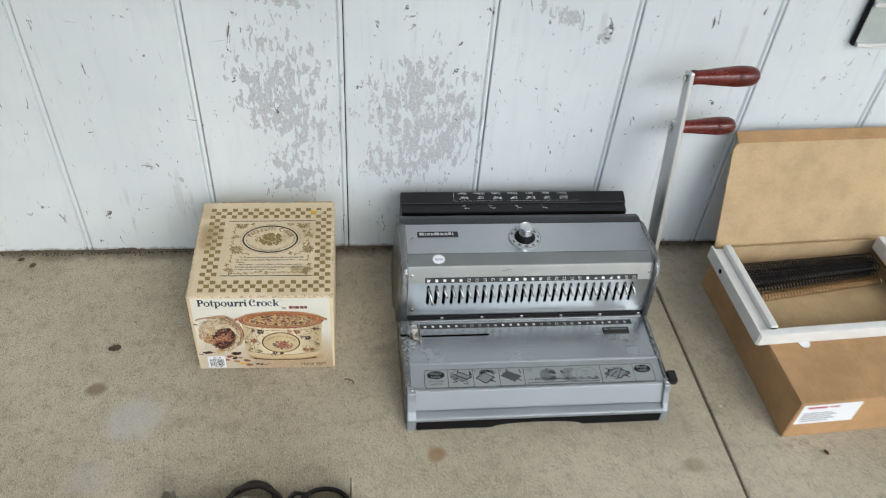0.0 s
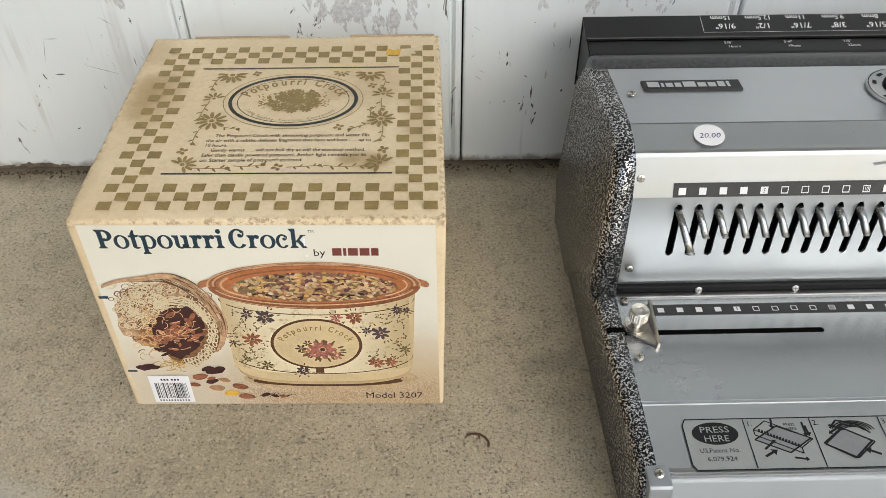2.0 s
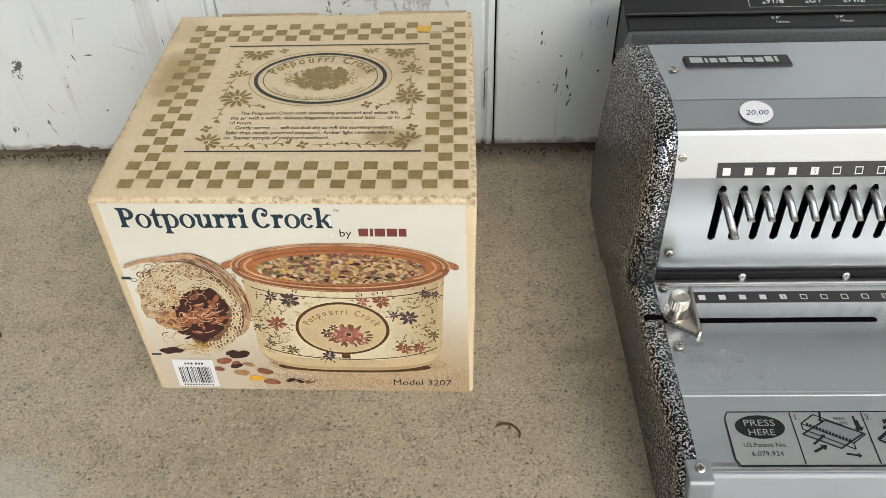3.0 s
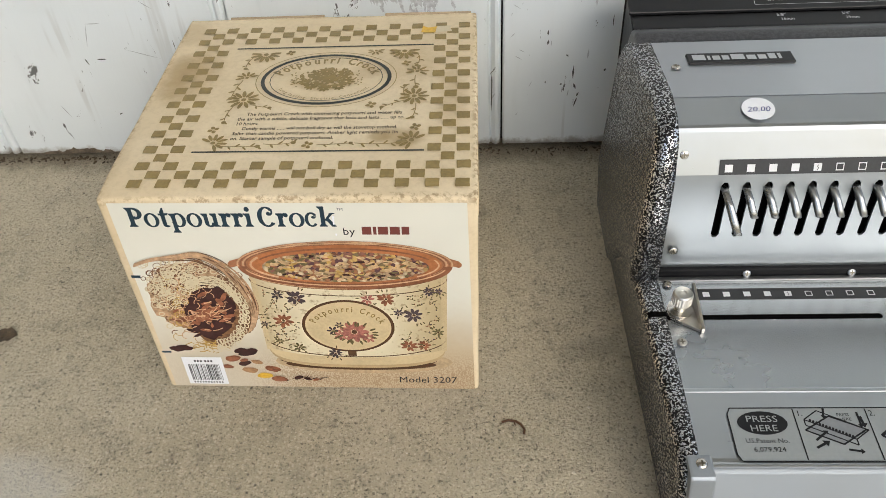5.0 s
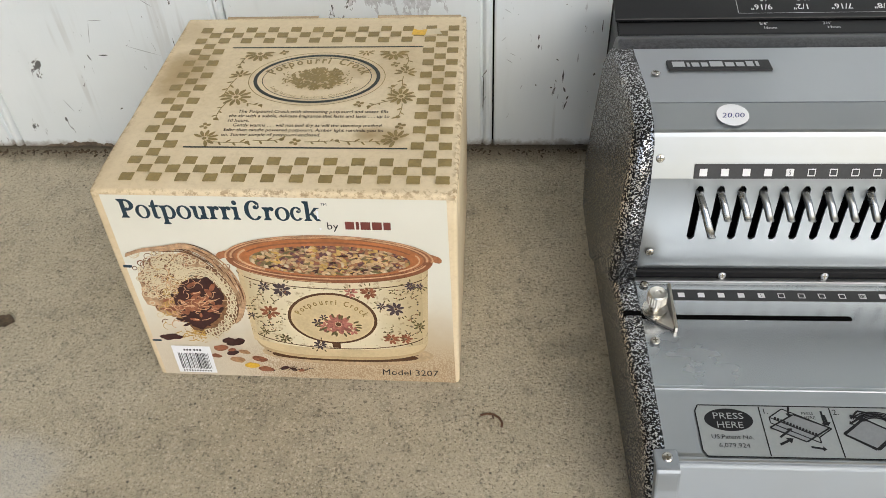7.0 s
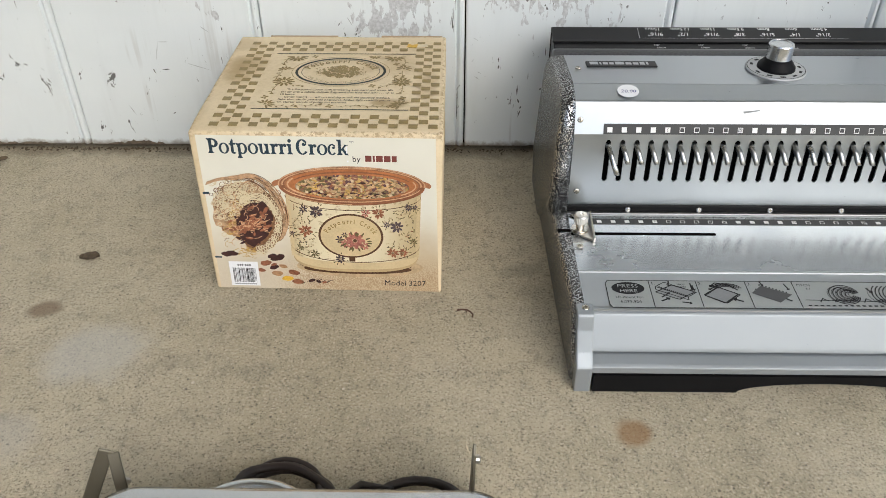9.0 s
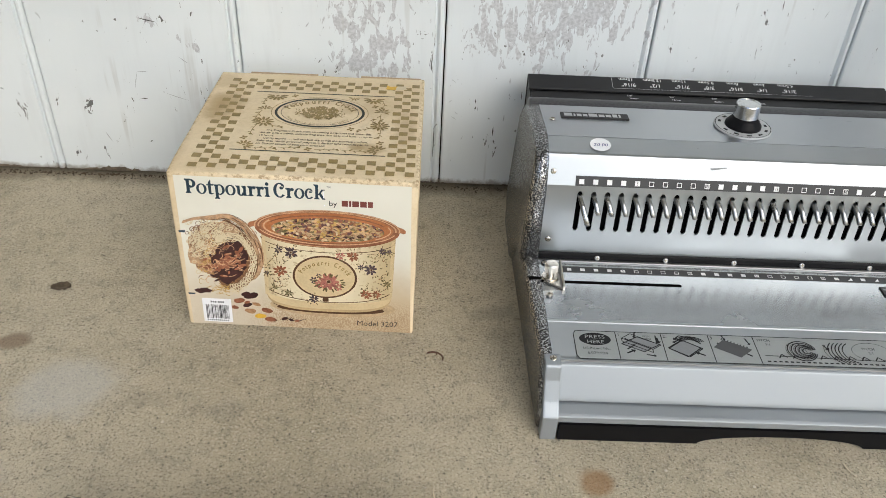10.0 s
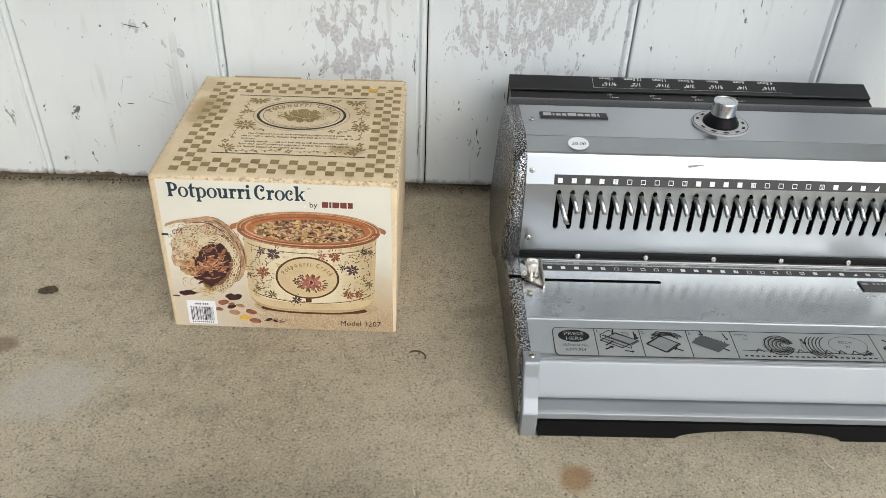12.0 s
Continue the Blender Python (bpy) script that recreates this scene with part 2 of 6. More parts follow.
def satin_metal(name, col, rough, metal=1.0, along=(6, 900, 900), relief=0.006):
    """Satin metal with faint grain along x, smudges and small scratches."""
    k = Nodes(name)
    grain, smear = k.noise(1, 3, 0.6, k.scaled(*along)), k.noise(18, 4, 0.6)
    c = k.mix(k.step(smear, 0.3, 0.7), tuple(v * 0.94 for v in col), col)
    speck = k.math("MULTIPLY", k.step(k.voronoi(55), 0.018, 0.03, 1, 0), 0.5)
    c = k.mix(speck, c, tuple(v * 0.35 for v in col))
    return k.done(c, k.math("ADD", k.step(smear, 0.3, 0.7, rough * 0.85, rough * 1.15), k.math("MULTIPLY", grain, 0.05)), metal, grain, relief, 0.0002)


CONCRETE, PAINT, HAMMER, CARD, SHEET = concrete(), peeling_paint(), hammertone(), old_card(), picture_paper()
KRAFT, KRAFT_IN = kraft("brown_kraft_board", (0.44, 0.26, 0.12)), kraft("pale_kraft_lining", (0.52, 0.375, 0.205))
SILVER = satin_metal("silver_panel", (0.48, 0.5, 0.525), 0.3)
# darker copy of the silver panel, its colour lowered to dim the lit face
FACE_METAL = satin_metal("slotted_panel", (0.42, 0.445, 0.465), 0.33)
SILVER_PAINT = satin_metal("silver_grey_paint", (0.33, 0.355, 0.38), 0.48, 0.55)
NICKEL = satin_metal("nickel", (0.6, 0.57, 0.52), 0.24)
INK_TERRA = plain("dark_terracotta_print", (0.25, 0.095, 0.045), 0.4, 0, 0.25, 70)
TERRA_GLOW = plain("orange_glaze_print", (0.42, 0.15, 0.055), 0.4, 0, 0.25, 40)
STEEL = satin_metal("dull_steel", (0.5, 0.5, 0.5), 0.35)
TARNISH = satin_metal("tarnished_nickel", (0.2, 0.18, 0.14), 0.42, 0.9)
BRONZE = satin_metal("bronze_wire", (0.42, 0.24, 0.1), 0.35, 0.6)
CHROME = satin_metal("worn_chrome", (0.62, 0.63, 0.64), 0.22)
BLACK = plain("black_enamel", (0.009, 0.009, 0.01), 0.4, 0, 0.2)
BLACK_SOFT = plain("black_plastic", (0.006, 0.006, 0.007), 0.5, 0, 0.2)
HOOD = plain("dark_grey_enamel", (0.05, 0.05, 0.054), 0.35, 0.3, 0.5, 300, 900)
PIN_STEEL = satin_metal("pin_steel", (0.36, 0.36, 0.35), 0.24)
PLATE = satin_metal("platform_panel", (0.42, 0.443, 0.466), 0.22, 0.85, (3, 60, 60), 0.0)
DIAL_WHITE = plain("pale_dial_face", (0.5, 0.51, 0.52), 0.4, 0.2, 0.05)
# near-black colour gives hollows, slots and gaps their shade
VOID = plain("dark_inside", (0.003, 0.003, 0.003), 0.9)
INK_WHITE = plain("white_ink", (0.8, 0.8, 0.8), 0.5, 0, 0.03)
INK_BLACK = plain("black_ink", (0.02, 0.02, 0.022), 0.5, 0, 0.1)
INK_GREY = plain("grey_print", (0.23, 0.24, 0.25), 0.5, 0, 0.1)
INK_DARK = plain("dark_grey_print", (0.07, 0.072, 0.075), 0.6, 0, 0.1)
INK_BLUE = plain("blue_black_ink", (0.012, 0.036, 0.058), 0.5, 0, 0.2)
INK_TEAL = plain("dark_teal_ink", (0.034, 0.037, 0.031), 0.6, 0, 0.25, 60)
STRIP_BLACK = plain("worn_black_strip", (0.03, 0.03, 0.032), 0.5, 0, 0.2, 60)
INK_FADED = plain("faded_brown_black_ink", (0.075, 0.055, 0.032), 0.6, 0, 0.2, 90)
INK_RED = plain("dark_red_ink", (0.18, 0.045, 0.035), 0.5, 0, 0.1)
INK_BROWN = plain("brown_ink", (0.1, 0.045, 0.02), 0.5, 0, 0.25, 90)
GOLD = plain("dull_gold_ink", (0.285, 0.2, 0.066), 0.42, 0.15, 0.18, 60)
TERRA = plain("terracotta_print", (0.36, 0.15, 0.07), 0.4, 0, 0.3, 70)
TERRA_LT = plain("pale_terracotta_print", (0.58, 0.35, 0.2), 0.4, 0, 0.25, 70)
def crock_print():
    """The pictured crock's photographed glaze with its shading printed in: paler in its middle."""
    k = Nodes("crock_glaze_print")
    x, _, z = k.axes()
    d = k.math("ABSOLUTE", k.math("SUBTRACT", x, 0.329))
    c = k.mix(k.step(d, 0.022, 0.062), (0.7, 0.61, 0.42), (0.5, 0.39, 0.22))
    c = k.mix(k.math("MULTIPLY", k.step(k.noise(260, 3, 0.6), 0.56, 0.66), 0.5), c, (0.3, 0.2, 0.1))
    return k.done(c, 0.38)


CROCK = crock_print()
CREAM = plain("cream_print", (0.58, 0.45, 0.26), 0.4, 0, 0.1, 40)
CREAM_LT = plain("light_cream_print", (0.64, 0.54, 0.36), 0.4, 0, 0.08, 40)
SHADE_TAN = plain("shaded_table_print", (0.47, 0.34, 0.2), 0.5, 0, 0.2, 200)
FOOT_SHADE = plain("shaded_cream_print", (0.47, 0.34, 0.18), 0.4, 0, 0.12, 60)
BASKET_MID = plain("woven_straw_print", (0.45, 0.28, 0.16), 0.5, 0, 0.4, 160)
BASKET_DARK = plain("dark_straw_print", (0.2, 0.1, 0.045), 0.5, 0, 0.4, 300)
TAN = plain("straw_print", (0.36, 0.2, 0.1), 0.5, 0, 0.35, 200)
WICKER = plain("wicker_print", (0.17, 0.075, 0.035), 0.5, 0, 0.4, 260)
PLUM = plain("plum_print", (0.045, 0.014, 0.013), 0.5, 0, 0.4, 150)
RUST = plain("rust_petal_print", (0.27, 0.1, 0.05), 0.5, 0, 0.4, 150)
YELLOW = plain("yellow_print", (0.75, 0.45, 0.05), 0.5, 0, 0.2)
OCHRE = plain("ochre_print", (0.5, 0.31, 0.08), 0.5, 0, 0.3, 200)
STRAW = plain("golden_straw_print", (0.5, 0.34, 0.18), 0.5, 0, 0.35, 200)
ROSE = plain("rose_print", (0.36, 0.13, 0.1), 0.5, 0, 0.4, 250)
VIOLET = plain("violet_print", (0.08, 0.055, 0.06), 0.5, 0, 0.2)
LEAF = plain("olive_print", (0.15, 0.12, 0.05), 0.5, 0, 0.2)
POTPOURRI = speckled("potpourri_print", [(0.26, 0.11, 0.08), (0.56, 0.36, 0.12), (0.45, 0.3, 0.18), (0.2, 0.15, 0.07), (0.62, 0.5, 0.32), (0.12, 0.05, 0.06), (0.35, 0.15, 0.07)], 400)
WHITE_PAPER = plain("white_paper", (0.82, 0.82, 0.84), 0.6, 0, 0.03)
WHITE_CARD = plain("scuffed_white_card", (0.74, 0.73, 0.7), 0.5, 0, 0.08, 25)
CLEAR_GREY = plain("grey_film_label", (0.36, 0.38, 0.38), 0.42, 0.4, 0.05)
REDWOOD = plain("red_stained_wood", (0.12, 0.015, 0.01), 0.25, 0, 0.45, 30, 260)
RUBBER = plain("brown_black_cord", (0.022, 0.014, 0.012), 0.45, 0, 0.2)
SOIL = plain("dirt_crumbs", (0.09, 0.065, 0.04), 0.9, 0, 0.5, 80)
GLASS_GREY = plain("dusty_pane", (0.45, 0.49, 0.46), 0.15, 0, 0.12, 20)

for dull, level in ((BLACK, 0.4), (BLACK_SOFT, 0.13), (INK_BLACK, 0.12), (VOID, 0.03), (HAMMER, 0.2)):
    dull.node_tree.nodes["Principled BSDF"].inputs["Specular IOR Level"].default_value = level


# ---- mesh helpers ----
def thing(name, m, label, category, group="", kind=""):
    ob = new(name)
    ob.matrix_world = m
    ob.empty_display_size = 0.05
    return tagged(ob, label, category, group, kind)


def finish(bm, material, name, smooth=False):
    me = bpy.data.meshes.new(name)
    bm.normal_update()
    for f in bm.faces:
        f.smooth = smooth
    bm.to_mesh(me)
    bm.free()
    me.materials.append(material)
    return me


def part(name, bm, material, parent, label="", smooth=False, local=False):
    """One mesh under a thing or a part. Built in world metres, or in the thing's own."""
    root = parent
    while root.parent:
        root = root.parent
    if not local:
        bm.transform(root.matrix_basis.inverted())
    ob = new(name, finish(bm, material, name, smooth))
    ob.parent = parent
    return tagged(ob, label)


def box(x0, x1, y0, y1, z0, z1, bevel=0.0, seg=2, bm=None):
    out = bm or bmesh.new()
    b = bmesh.new()
    bmesh.ops.create_cube(b, size=1)
    bmesh.ops.transform(b, matrix=Matrix.LocRotScale(((x0 + x1) / 2, (y0 + y1) / 2, (z0 + z1) / 2), None, (x1 - x0, y1 - y0, z1 - z0)), verts=b.verts)
    if bevel:
        bmesh.ops.bevel(b, geom=b.edges[:], offset=bevel, segments=seg, affect="EDGES", profile=0.6)
    return add(out, b)


def add(out, b):
    me = bpy.data.meshes.new("tmp")
    b.to_mesh(me)
    b.free()
    out.from_mesh(me)
    bpy.data.meshes.remove(me)
    return out


def prism(profile, x0, x1, bevel=0.0, seg=2, bm=None):
    """A side profile of (y, z) points drawn out from x0 to x1."""
    out, b = bm or bmesh.new(), bmesh.new()
    lo, hi = ([b.verts.new((x, y, z)) for y, z in profile] for x in (x0, x1))
    n = len(profile)
    b.faces.new(lo), b.faces.new(hi[::-1])
    for i in range(n):
        b.faces.new((lo[i], hi[i], hi[(i + 1) % n], lo[(i + 1) % n]))
    bmesh.ops.recalc_face_normals(b, faces=b.faces[:])
    if bevel:
        bmesh.ops.bevel(b, geom=b.edges[:], offset=bevel, segments=seg, affect="EDGES", profile=0.6)
    return add(out, b)


def sheet_strip(line, x0, x1, thick, bm=None):
    """A bent sheet: a line of (y, z) points with a thickness, drawn out along x."""
    pts = [Vector(p) for p in line]
    off = []
    for i, p in enumerate(pts):
        d = (pts[min(i + 1, len(pts) - 1)] - pts[max(i - 1, 0)]).normalized()
        off.append(p + Vector((-d.y, d.x)) * thick)
    return prism([tuple(p) for p in pts] + [tuple(p) for p in reversed(off)], x0, x1, 0, bm=bm)


def lathe(profile, steps=32, m=None, bm=None):
    """A turned form: (radius, height) points round z, placed by m."""
    out, b = bm or bmesh.new(), bmesh.new()
    rings = [[b.verts.new((r * math.cos(2 * math.pi * k / steps), r * math.sin(2 * math.pi * k / steps), h)) for k in range(steps)] for r, h in profile]
    for a, c in zip(rings, rings[1:]):
        for k in range(steps):
            b.faces.new((a[k], a[(k + 1) % steps], c[(k + 1) % steps], c[k]))
    b.faces.new(rings[0][::-1]), b.faces.new(rings[-1])
    if m:
        b.transform(m)
    return add(out, b)


def tube(points, r, steps=10, closed=False, bm=None):
    """A round bar along points in space."""
    out, b = bm or bmesh.new(), bmesh.new()
    pts, n = [Vector(p) for p in points], len(points)
    rings, up = [], Vector((0.13, 0.21, 0.97))
    for i, p in enumerate(pts):
        d = (pts[(i + 1) % n] - pts[i - 1]) if closed else (pts[min(i + 1, n - 1)] - pts[max(i - 1, 0)])
        d.normalize()
        side = d.cross(up).normalized()
        up2 = side.cross(d)
        rings.append([b.verts.new(p + r * (math.cos(a) * side + math.sin(a) * up2)) for a in (2 * math.pi * k / steps for k in range(steps))])
    for i in range(n if closed else n - 1):
        a, c = rings[i], rings[(i + 1) % n]
        for k in range(steps):
            b.faces.new((a[k], a[(k + 1) % steps], c[(k + 1) % steps], c[k]))
    if not closed:
        b.faces.new(rings[0][::-1]), b.faces.new(rings[-1])
    return add(out, b)


class Print:
    """Flat printing on a surface: 2D shapes laid on by a map of (u, v, lift) to space."""

    def __init__(self, place, lift=0.0002):
        self.bm, self.place, self.lift, self.count = bmesh.new(), place, lift, 0

    def poly(self, pts):
        if len(pts) > 2:
            self.count += 1
            vs = [self.bm.verts.new(self.place(u, v, self.lift + self.count * 4e-7)) for u, v in pts]
            self.bm.faces.new(vs)
        return self

    def rect(self, u0, u1, v0, v1):
        return self.poly([(u0, v0), (u1, v0), (u1, v1), (u0, v1)])

    def disc(self, cu, cv, ru, rv=None, turn=0.0, n=28):
        rv = ru if rv is None else rv
        c, s = math.cos(turn), math.sin(turn)
        ring = [(ru * math.cos(2 * math.pi * k / n), rv * math.sin(2 * math.pi * k / n)) for k in range(n)]
        return self.poly([(cu + a * c - b * s, cv + a * s + b * c) for a, b in ring])

    def ring(self, cu, cv, ru, rv, w, a0=0.0, a1=2 * math.pi, n=48):
        pts = [(a0 + (a1 - a0) * k / n) for k in range(n + 1)]
        for p, q in zip(pts, pts[1:]):
            self.poly([(cu + (ru + o) * math.cos(t), cv + (rv + o) * math.sin(t)) for t, o in ((p, 0), (q, 0), (q, -w), (p, -w))])
            self.count -= 1
        self.count += 1
        return self

    def line(self, pts, w):
        for (a, b), (c, d) in zip(pts, pts[1:]):
            l = math.hypot(c - a, d - b) or 1e-9
            nu, nv = -(d - b) / l * w / 2, (c - a) / l * w / 2
            self.poly([(a - nu, b - nv), (c - nu, d - nv), (c + nu, d + nv), (a + nu, b + nv)])
            self.count -= 1
        self.count += 1
        return self

    def flower(self, cu, cv, r, petals=6, turn=0.0, squash=1.0):
        for k in range(petals):
            a = turn + 2 * math.pi * k / petals
            self.disc(cu + 0.58 * r * math.cos(a), cv + 0.58 * r * math.sin(a) * squash, 0.4 * r, 0.21 * r, a, 8)
        return self

    def text(self, body, u, v, size, width=None, turn=0.0, align="LEFT", bold=0.0, narrow=1.0):
        cu = bpy.data.curves.new("tmp", "FONT")
        cu.body, cu.size, cu.align_x, cu.offset, cu.resolution_u = body, 1.0, align, bold, 2
        ob = bpy.data.objects.new("tmp", cu)
        scene.collection.objects.link(ob)
        bpy.context.view_layer.update()
        me = bpy.data.meshes.new_from_object(ob.evaluated_get(bpy.context.evaluated_depsgraph_get()))
        xs = [p.co.x for p in me.vertices]
        sx = width / (max(xs) - min(xs)) if width and xs else size * narrow
        c, s = math.cos(turn), math.sin(turn)
        base = [self.bm.verts.new(self.place(u + p.co.x * sx * c - p.co.y * size * s, v + p.co.x * sx * s + p.co.y * size * c, self.lift)) for p in me.vertices]
        for f in me.polygons:
            try:
                self.bm.faces.new([base[i] for i in f.vertices])
            except ValueError:
                pass
        bpy.data.objects.remove(ob)
        bpy.data.curves.remove(cu)
        bpy.data.meshes.remove(me)
        return self

    def part(self, name, material, parent, label="", local=False, kind=""):
        return tagged(part(name, self.bm, material, parent, label, local=local), kind=kind)


# ---- large structure ----
WALL_Y = 1.6
PITCH = 0.2225
ground = tagged(new("ground", finish(box(-400, 400, -600, 300, -0.4, -0.16), plain("far_ground", (0.2, 0.19, 0.16), 0.9, 0, 0.3, 0.5, 30), "ground")), "flat pale ground round the slab", "ground", kind="structure")
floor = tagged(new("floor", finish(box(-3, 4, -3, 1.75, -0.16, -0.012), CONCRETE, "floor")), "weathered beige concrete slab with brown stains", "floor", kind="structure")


def slab(x_front0, x_back0, x_front1, x_back1):
    bm = bmesh.new()
    vs = [bm.verts.new(p) for p in ((x_front0, -3, 0), (x_front1, -3, 0), (x_back1, 1.72, 0), (x_back0, 1.72, 0))]
    f = bm.faces.new(vs)
    out = bmesh.ops.extrude_face_region(bm, geom=[f])
    bmesh.ops.translate(bm, verts=[g for g in out["geom"] if isinstance(g, bmesh.types.BMVert)], vec=(0, 0, -0.011))
    bmesh.ops.recalc_face_normals(bm, faces=bm.faces[:])
    top = [e for e in bm.edges if all(v.co.z > -0.001 for v in e.verts)]
    bmesh.ops.bevel(bm, geom=top, offset=0.0016, segments=2, affect="EDGES")
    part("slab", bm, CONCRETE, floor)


# a saw-cut joint runs towards the wall
JOINT_A, JOINT_B = 1.162, 0.986
slab(-3, -3, JOINT_A - 0.002, JOINT_B - 0.002)
slab(JOINT_A + 0.002, JOINT_B + 0.002, 4, 4)

wall = tagged(new("wall_north", finish(box(-2.6, 3.6, WALL_Y + 0.016, WALL_Y + 0.12, -0.01, 2.45), VOID, "wall_north")), "white painted board wall with peeling grey patches", "wall", kind="structure")


def board(x0, x1):
    """A tongued board with a bead along one edge."""
    z0, z1 = 0.005, 2.449
    prof = [(x0 + 0.0008, 0.012), (x0 + 0.0008, 0.0016), (x0 + 0.0022, 0.0), (x1 - 0.0115, 0.0), (x1 - 0.0105, 0.0028), (x1 - 0.0092, 0.0034), (x1 - 0.0082, 0.0012), (x1 - 0.006, -0.0006),
            (x1 - 0.0034, -0.0004), (x1 - 0.0018, 0.0012), (x1 - 0.0007, 0.004), (x1 - 0.0007, 0.012)]
    bm = bmesh.new()
    lo, hi = ([bm.verts.new((x, WALL_Y + d, z)) for x, d in prof] for z in (z0, z1))
    n = len(prof)
    for i in range(n):
        bm.faces.new((lo[i], lo[(i + 1) % n], hi[(i + 1) % n], hi[i]))
    bm.faces.new(lo[::-1]), bm.faces.new(hi)
    bmesh.ops.recalc_face_normals(bm, faces=bm.faces[:])
    part("board", bm, PAINT, wall)


GROOVES = [-0.026 - i * PITCH for i in range(11, 0, -1)] + [-0.026, 0.203, 0.43, 0.658, 0.878, 1.099] + [1.099 + i * PITCH for i in range(1, 11)]
for a, c in zip(GROOVES, GROOVES[1:]):
    board(a + 0.005, c + 0.005)

# unseen roof slab, added to block skylight from above
tagged(new("ceiling", finish(box(-2.6, 3.6, -0.7, WALL_Y + 0.12, 2.45, 2.55), plain("added_soffit_paint", (0.6, 0.6, 0.58), 0.6), "ceiling")), "pale painted soffit added out of view to cut overhead skylight", "ceiling", kind="structure")

# plain wall added out of view, shading things from the left
tagged(new("added_wall_west", finish(box(-0.5, -0.38, 0.1, WALL_Y - 0.004, 0.0, 2.449), plain("added_wall_grey", (0.2, 0.19, 0.17), 0.7, 0, 0.15, 3), "added_wall_west")), "plain grey wall added out of view to shade the left", "wall", kind="structure")

# chips and scratches in the paint
rng = random.Random(21)
chip, scratch = Print(lambda u, v, l: (u, WALL_Y - l, v), 0.0004), Print(lambda u, v, l: (u, WALL_Y - l, v), 0.0004)


def sliver(k, x0, z0, x1, z1, w):
    """An uneven spindle-shaped mark from one point to another."""
    dx, dz = x1 - x0, z1 - z0
    l = math.hypot(dx, dz) or 1e-6
    nx, nz = -dz / l * w, dx / l * w
    left = [(x0 + dx * q + nx * math.sin(math.pi * q) * rng.uniform(0.4, 1.2), z0 + dz * q + nz * math.sin(math.pi * q) * rng.uniform(0.4, 1.2)) for q in (0.2, 0.5, 0.8)]
    right = [(x0 + dx * q - nx * math.sin(math.pi * q) * rng.uniform(0.4, 1.2), z0 + dz * q - nz * math.sin(math.pi * q) * rng.uniform(0.4, 1.2)) for q in (0.8, 0.5, 0.2)]
    k.poly([(x0, z0)] + left + [(x1, z1)] + right)


for x, z, dx, dz in ((0.473, 0.112, 0, 0.006), (0.473, 0.104, 0.0005, 0.005), (0.496, 0.071, 0, 0.014), (0.499, 0.061, -0.002, 0.006), (0.5, 0.054, 0.002, 0.004), (0.498, 0.043, 0.003, 0.01), (0.489, 0.095, 0.002, -0.002), (0.522, 0.078, 0.001, 0.003), (0.426, 0.04, 0.0005, 0.04),
                     (0.485, 0.066, 0.002, 0.001), (0.089, 0.046, 0.003, 0.002), (0.077, 0.103, 0.002, -0.006), (0.087, 0.102, 0.009, 0.0), (0.34, 0.122, 0.001, 0.002), (0.206, 0.285, -0.02, 0.002), (0.1, 0.197, 0.02, -0.004)):
    sliver(chip, x, z, x + dx, z + dz, 0.0009)
for x, z, dx, dz in ((0.442, 0.112, 0.004, 0.004), (0.449, 0.101, 0.005, -0.003), (0.446, 0.095, 0.006, -0.004), (0.476, 0.103, 0, 0.005), (0.444, 0.141, 0.006, -0.004), (0.492, 0.054, 0.001, 0.007), (0.089, 0.135, -0.006, -0.022), (0.088, 0.135, 0.013, 0), (0.114, 0.111, 0.03, -0.01), (0.038, 0.057, 0.006, -0.013),
                     (0.139, 0.154, 0.01, -0.008), (0.165, 0.408, 0.004, -0.025), (0.042, 0.453, 0.022, -0.003), (0.239, 0.422, 0.042, 0.008)):
    sliver(scratch, x, z, x + dx, z + dz, 0.0005)
for i in range(240):
    x, z = rng.uniform(-0.4, 1.5), rng.uniform(0.03, 0.75)
    a, l = rng.gauss(1.57, 0.6), rng.uniform(0.002, 0.012)
    sliver(scratch if i % 4 else chip, x, z, x + l * math.cos(a), z + l * math.sin(a), rng.uniform(0.0003, 0.0009))
tagged(part("paint_chips", chip.bm, plain("bare_dark_wood", (0.1, 0.1, 0.1), 0.8, 0, 0.3), wall), kind="stuff")
tagged(part("paint_scratches", scratch.bm, plain("scratched_paint", (0.42, 0.44, 0.45), 0.7, 0, 0.2), wall), kind="stuff")
# ragged dirty foot of the boards
k = Print(lambda u, v, l: (u, WALL_Y - l, v), 0.0007)
xs = [-0.6 + 0.0025 * i for i in range(841)]
hs = [0.0045 + max(0.0, 0.009 * (0.08 + noise.noise(Vector((x * 14, 0, 0))) + 0.5 * noise.noise(Vector((x * 70, 3, 0))) + 0.25 * noise.noise(Vector((x * 260, 7, 0))))) for x in xs]
for (xa, ha), (xb, hb) in zip(zip(xs, hs), list(zip(xs, hs))[1:]):
    if ha > 0.0046 or hb > 0.0046:
        k.poly([(xa, 0.0045), (xb, 0.0045), (xb, hb), (xa, ha)])
        k.count = 0
tagged(part("dirty_foot", k.bm, plain("dirt_on_paint", (0.13, 0.1, 0.07), 0.9, 0, 0.5, 120, 700), wall), kind="stuff")

